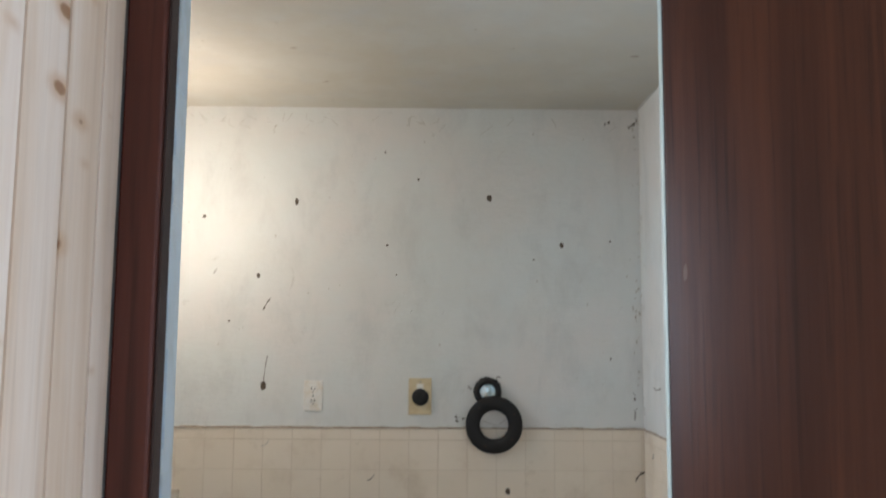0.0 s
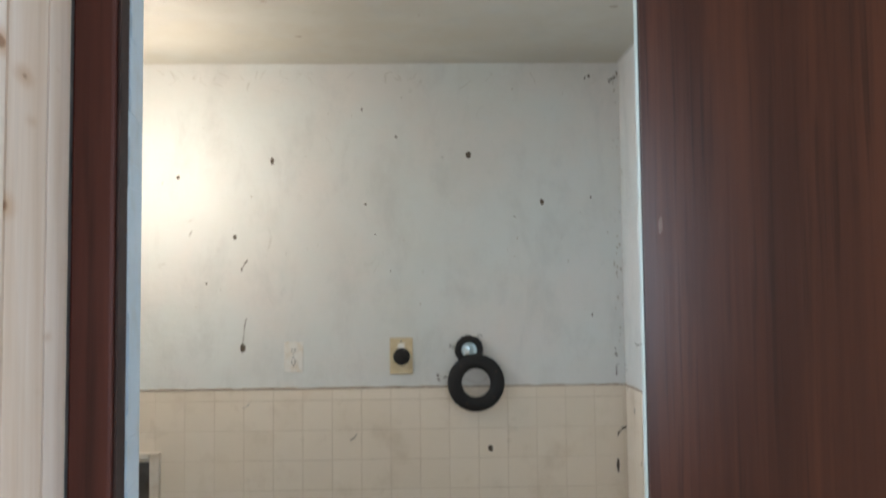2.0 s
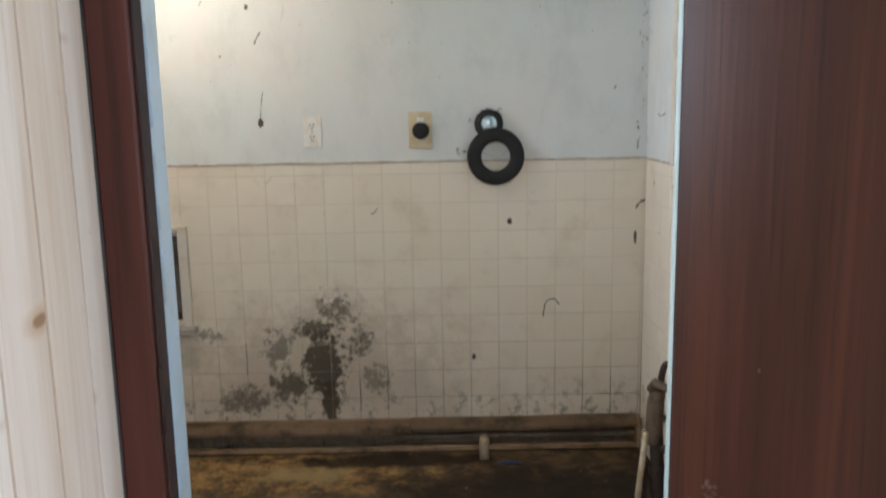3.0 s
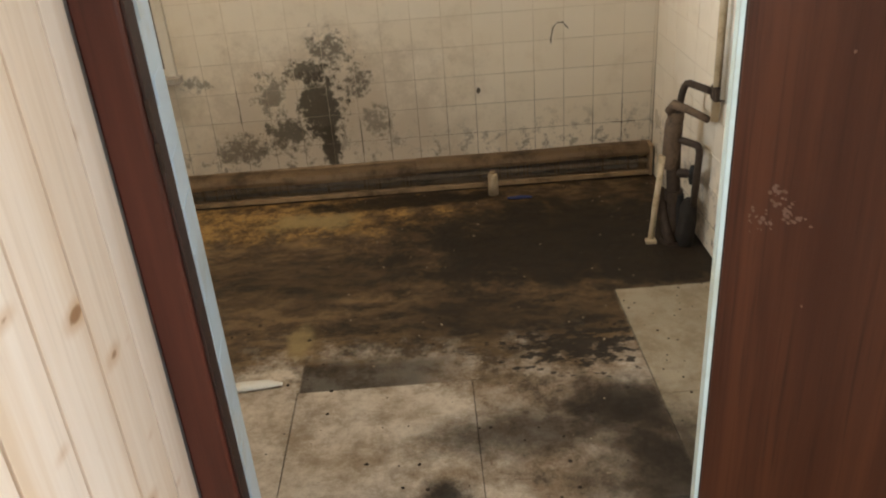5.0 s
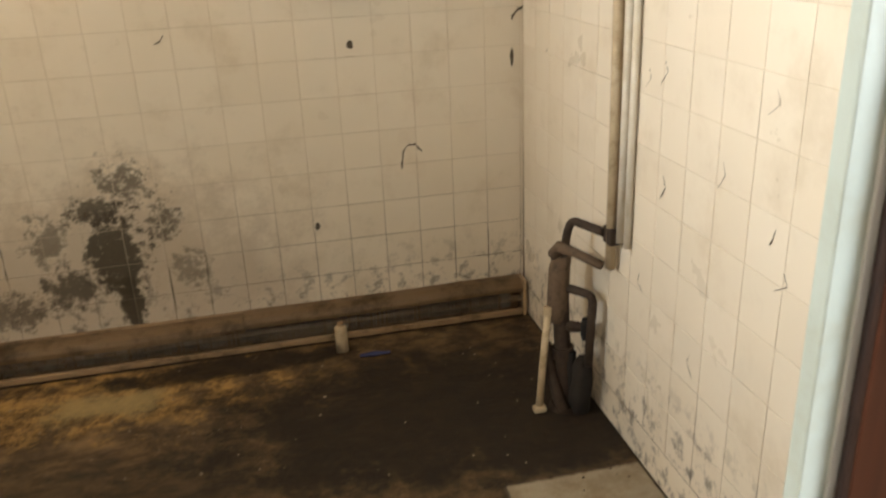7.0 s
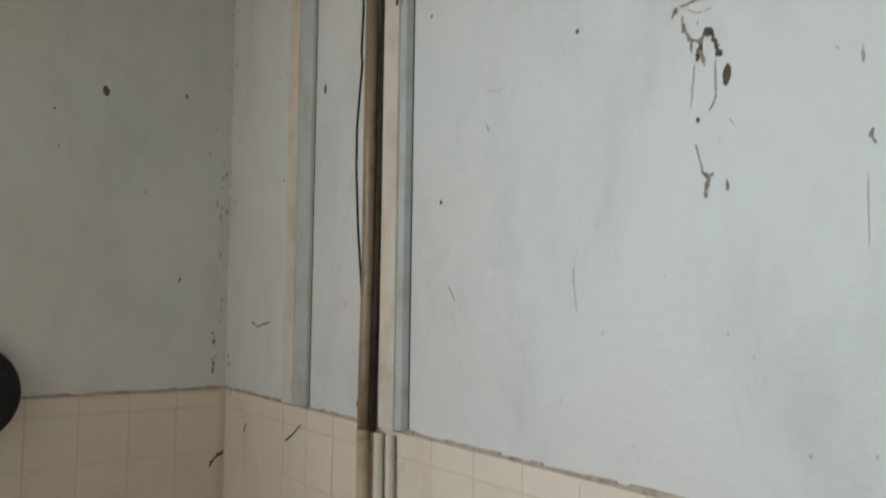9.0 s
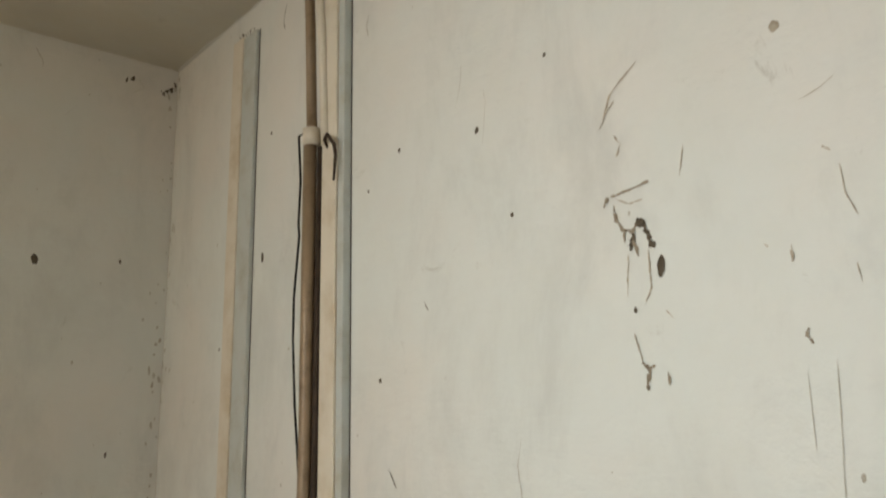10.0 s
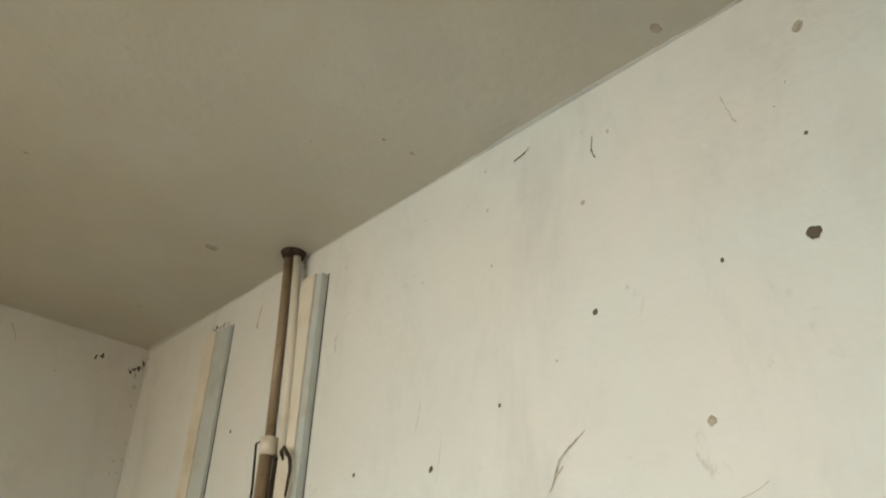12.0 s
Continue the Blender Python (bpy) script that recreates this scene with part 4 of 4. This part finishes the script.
streak(bm, "x", [(-0.155, 1.272), (-0.19, 1.262), (-0.255, 1.274)], 0.003)
streak(bm, "x", [(-1.383, 1.06), (-1.386, 1.08), (-1.41, 1.10)], 0.0035)
streak(bm, "x", [(-1.515, 1.10), (-1.505, 1.075)], 0.003)
streak(bm, "x", [(-0.35, 1.03), (-0.385, 1.05), (-0.425, 1.075)], 0.003)
streak(bm, "x", [(-0.13, 1.02), (-0.145, 1.04)], 0.006)
streak(bm, "x", [(-0.21, 0.855), (-0.22, 0.865)], 0.004)
for k in range(14):
    u, v = random.uniform(-1.78, -0.6), random.uniform(0.35, 1.0)
    streak(bm, "x", [(u, v), (u + random.uniform(-0.015, 0.015), v - 0.02), (u + random.uniform(-0.02, 0.02), v - random.uniform(0.03, 0.05))], random.uniform(0.001, 0.003), 0.0016)
smudge(bm, "x", [(-0.34, 2.27), (-0.38, 2.265), (-0.42, 2.262)], 0.004)
smudge(bm, "x", [(-0.02, 1.25), (-0.025, 1.16)], 0.004)
part("stain_marks", bm, STAIN, wall_east, "brown splashes, runs and nail holes")
part("thin_runs", thin, THIN, wall_east, "thin brown runs")
part("cracks", pale, SMEAR, wall_east, "faint brown hairline cracks and runs")
bm = bmesh.new()
for u, v, r, st in ((-1.566, 1.791, 0.0058, 1.1), (-1.743, 2.231, 0.007, 1.3), (-1.417, 2.132, 0.004, 1)):
    blot(bm, "x", u, v, r, st, 0.2)
for pts, w in (
    ([(-1.598, 1.656), (-1.606, 1.65)], 0.005),
    ([(-1.613, 1.636), (-1.614, 1.608), (-1.623, 1.585)], 0.003),
    ([(-1.582, 1.707), (-1.601, 1.712), (-1.618, 1.72)], 0.002),
    ([(-1.358, 1.661), (-1.376, 1.651), (-1.395, 1.652)], 0.004),
    ([(-1.415, 1.525), (-1.424, 1.515)], 0.003),
    ([(-1.532, 1.576), (-1.536, 1.571)], 0.004),
    ([(-1.617, 1.542), (-1.619, 1.525)], 0.003),
):
    streak(bm, "x", pts, w * 0.4, 0.0008)
part("splash", bm, SMEAR, wall_east, "light brown stains and thin runs")
bm = bmesh.new()
streak(bm, "x", [(-1.589, 1.46), (-1.586, 1.40), (-1.583, 1.362), (-1.58, 1.28)], 0.0008)
streak(bm, "x", [(-1.561, 1.45), (-1.561, 1.38)], 0.0007)
streak(bm, "x", [(-1.635, 2.19), (-1.645, 2.15), (-1.65, 2.14)], 0.002)
streak(bm, "x", [(-0.86, 2.11), (-0.852, 2.09), (-0.857, 2.07)], 0.002)
for k in range(60):
    blot(bm, "x", random.uniform(-1.8, -0.05), random.uniform(1.13, 2.3), random.uniform(0.0008, 0.0024), random.uniform(0.8, 2.2))
for k in range(4):
    u, v = random.uniform(-1.8, -0.85), random.uniform(1.15, 2.28)
    streak(bm, "x", [(u, v), (u + random.uniform(-0.012, 0.012), v - random.uniform(0.01, 0.04)), (u + random.uniform(-0.02, 0.02), v - random.uniform(0.04, 0.09))], random.uniform(0.0006, 0.0016))
for k in range(26):
    blot(bm, "x", -abs(random.gauss(0, 0.014)) - 0.002, random.uniform(1.12, 2.3), random.uniform(0.0012, 0.004), random.uniform(0.8, 3.5), random.uniform(-0.3, 0.3))
part("scuffs", bm, FAINT, wall_east, "faint grey scuffs and scratches")
bm = bmesh.new()
for u, v, r in ((-1.213, -0.659, 0.012), (-0.733, -1.282, 0.018), (-0.787, -1.151, 0.015), (-0.083, -1.139, 0.006), (-0.16, -0.612, 0.016), (-0.544, -0.673, 0.005), (-1.159, -0.328, 0.012), (-0.037, -1.581, 0.012), (-0.22, -1.046, 0.003), (-0.666, -0.824, 0.005)):
    blot(bm, "z", u, v, r, 0.6)
for k in range(40):
    blot(bm, "z", random.uniform(-1.9, -0.05), random.uniform(-1.75, -0.05), random.uniform(0.001, 0.004))
part("fly_specks", bm, SMEAR, ceiling, "grey specks")

# dirty lines along the tiles' top edge and in the corner
bm = bmesh.new()
for k in range(90):
    x = -1.95 + 0.0216 * k
    box((x, -0.0035 - random.uniform(0, 0.002), TILE_TOP - 0.002), (x + 0.0216, 0.0, TILE_TOP + random.uniform(0.002, 0.006)), bm=bm)
part("dirt_line", bm, plain("caulk_dirt", (0.48, 0.40, 0.31), 0.9, 0, 0.5, 50), wall_north, "dirty joint over the tiles")
bm = bmesh.new()
for k in range(88):
    y = -1.905 + 0.0216 * k
    if not -0.815 < y < -0.735 and y < -0.01:
        box((-0.0035 - random.uniform(0, 0.002), y, TILE_TOP - 0.002), (0.0, y + 0.0216, TILE_TOP + random.uniform(0.002, 0.006)), bm=bm)
part("dirt_line", bm, bpy.data.materials["caulk_dirt"], wall_east, "dirty joint over the tiles")

# wall paint lapped unevenly onto the ceiling
bm = bmesh.new()
lap = 0.004
for k in range(120):
    y = -1.93 + 0.016 * k
    lap = min(0.009, max(0.001, lap + random.uniform(-0.0022, 0.0022)))
    box((-lap, y, CEIL - 0.0012), (0.0, min(y + 0.016, -0.001), CEIL + 0.002), bm=bm)
part("paint_edge", bm, PLASTER, wall_east, "ragged painted edge at the ceiling")
bm = bmesh.new()
for k in range(120):
    x = -1.9 + 0.0157 * k
    lap = min(0.006, max(0.0008, lap + random.uniform(-0.002, 0.002)))
    box((x, -lap, CEIL - 0.0012), (x + 0.0157, 0.0, CEIL + 0.002), bm=bm)
part("paint_edge", bm, PLASTER, wall_north, "ragged painted edge at the ceiling")

# ---- litter on the floor ----
bm = bmesh.new()
random.seed(31)
for k in range(170):
    x, y, s = random.uniform(-1.9, -0.03), random.uniform(-1.8, -0.1), random.uniform(0.0012, 0.0042)
    made = bmesh.ops.create_cube(bm, size=s)["verts"]
    turn = Matrix.Rotation(random.uniform(0, 3), 3, "Z")
    for v in made:
        v.co = turn @ Vector((v.co.x * random.uniform(0.8, 2.2), v.co.y, v.co.z * 0.6)) + Vector((x, y, 0.0035 + s * 0.3))
tagged(part("floor_crumbs", bm, plain("plaster_crumbs", (0.34, 0.28, 0.2), 0.9, 0, 0.7, 90)), "pale plaster crumbs scattered on the floor", "debris", kind="stuff")
bm = bmesh.new()
for k in range(150):
    x, y, size = (random.uniform(-0.32, -0.02), random.uniform(-1.6, -0.87), random.uniform(0.002, 0.007)) if k < 60 else (random.uniform(-1.6, -0.35), random.uniform(-1.85, -0.9), random.uniform(0.002, 0.008))
    made = bmesh.ops.create_icosphere(bm, subdivisions=1, radius=size * 0.6)["verts"]
    for v in made:
        v.co = Vector((v.co.x * random.uniform(0.7, 1.6), v.co.y * random.uniform(0.7, 1.3), v.co.z * 0.5)) + Vector((x, y, 0.0025))
tagged(part("floor_flakes", bm, plain("dark_dirt_flakes", (0.04, 0.028, 0.018), 0.95, 0, 0.5, 90)), "dark dirt flakes scattered over the vinyl floor", "debris", kind="stuff")
peel = thing("peeled_vinyl_strip", (-1.355, -1.222, 0.004), "pale strip of peeled floor vinyl", "litter")
bm = bmesh.new()
tube([(-1.425, -1.217, 0.008), (-1.355, -1.215, 0.011), (-1.285, -1.209, 0.009), (-1.245, -1.212, 0.006)], [0.008, 0.02, 0.018, 0.006], 10, bm)
for v in bm.verts:
    v.co.z = 0.004 + (v.co.z - 0.004) * 0.35
part("strip", bm, WHITE_PLASTIC, peel, smooth=True)

# ---- pieces: pine boards, floor tiles, wall tiles ----
joints = [-1.9535, -2.02, -2.122, -2.227] + [-2.332 - 0.104 * k for k in range(25)]
for a, b in zip(joints, joints[1:]):
    if b > HALL_S:
        part("board", box((-1.234, b + 0.003, 0.0), (-1.215, a - 0.003, 2.415), 0.0006), PINE, wall_hall_west)
floor_ = bpy.data.objects["floor"]
for x0, x1, y0, y1, lift in (
    (-2.35, -1.64, -2.018, -1.25, 0.0004), (-1.64, -1.203, -2.018, -1.69, 0.0002), (-1.203, -0.768, -2.018, -1.69, 0.0006), (-0.768, -0.331, -2.018, -1.69, 0.0001),
    (-1.64, -1.203, -1.69, -1.25, 0.0007), (-1.203, -0.768, -1.69, -1.25, 0.0003), (-0.768, -0.331, -1.69, -1.25, 0.0),
    (-0.331, -0.006, -2.018, -1.36, 0.0008), (-0.331, -0.006, -1.36, -0.862, 0.0014),
):
    part("tile", box((x0 + 0.0012, y0 + 0.0012, -0.004), (x1 - 0.0012, y1 - 0.0012, lift), 0.0008), FLOOR_TILE, floor_)
part("torn_backing", box((-2.35, -1.249, -0.004), (-0.3322, -0.064, -0.0004)), FLOOR_TILE, floor_, "torn brown backing with black grime")
part("torn_backing", box((-0.3321, -0.8605, -0.004), (-0.006, -0.064, -0.0008)), FLOOR_TILE, floor_, "black grimy backing")


def tile_mesh(w, h, flip):
    size = (w - 0.002, 0.009, h - 0.0016) if not flip else (0.009, w - 0.002, h - 0.0016)
    return mesh_of("tile", box([-s / 2 for s in size], [s / 2 for s in size], 0.0007), TILE)


part("grout", wall_with_hole("y", 0.0003, 0.0074, WEST, -0.0006, 0.0, TILE_TOP - 0.002, [(-2.17, -1.73, 0.508, 0.862)]), GROUT, wall_north, "stained cream grout")
part("grout", box((0.0003, -1.9355, 0.0), (0.0077, -0.0006, TILE_TOP - 0.002)), GROUT, wall_east, "stained cream grout")
random.seed(13)
for flip, wall in ((False, wall_north), (True, wall_east)):
    full, cap = tile_mesh(STEP, 0.108, flip), tile_mesh(STEP, 0.041, flip)
    for i in range(22 if not flip else 18):
        u = (-0.009 if not flip else -0.012) - STEP * (i + 0.5)
        for j in range(10):
            if j == 0:
                zc, me = TILE_TOP - 0.0215, cap
            else:
                zc, me = 1.065 - 0.108 * (j - 0.5), full
            if not flip and -2.2 < u < -1.72 and 0.53 < zc < 0.86:
                continue
            if flip and u < -1.89:
                continue
            ob = new("tile", me)
            ob.parent = wall
            out = random.uniform(-0.0004, 0.0004)
            ob.location = (u, 0.0035 + out, zc) if not flip else (0.0035 + out, u, zc)
            ob.rotation_euler = (random.uniform(-0.003, 0.003), random.uniform(-0.003, 0.003), random.uniform(-0.003, 0.003))
part("corner_tile", box((-0.0085, 0.0, 0.09), (-0.0002, 0.0078, TILE_TOP - 0.001)), TILE, wall_north)
part("base_tile", box((-0.0006, -1.935, 0.0), (0.0078, -0.012, 0.09), 0.001), TILE, wall_east)
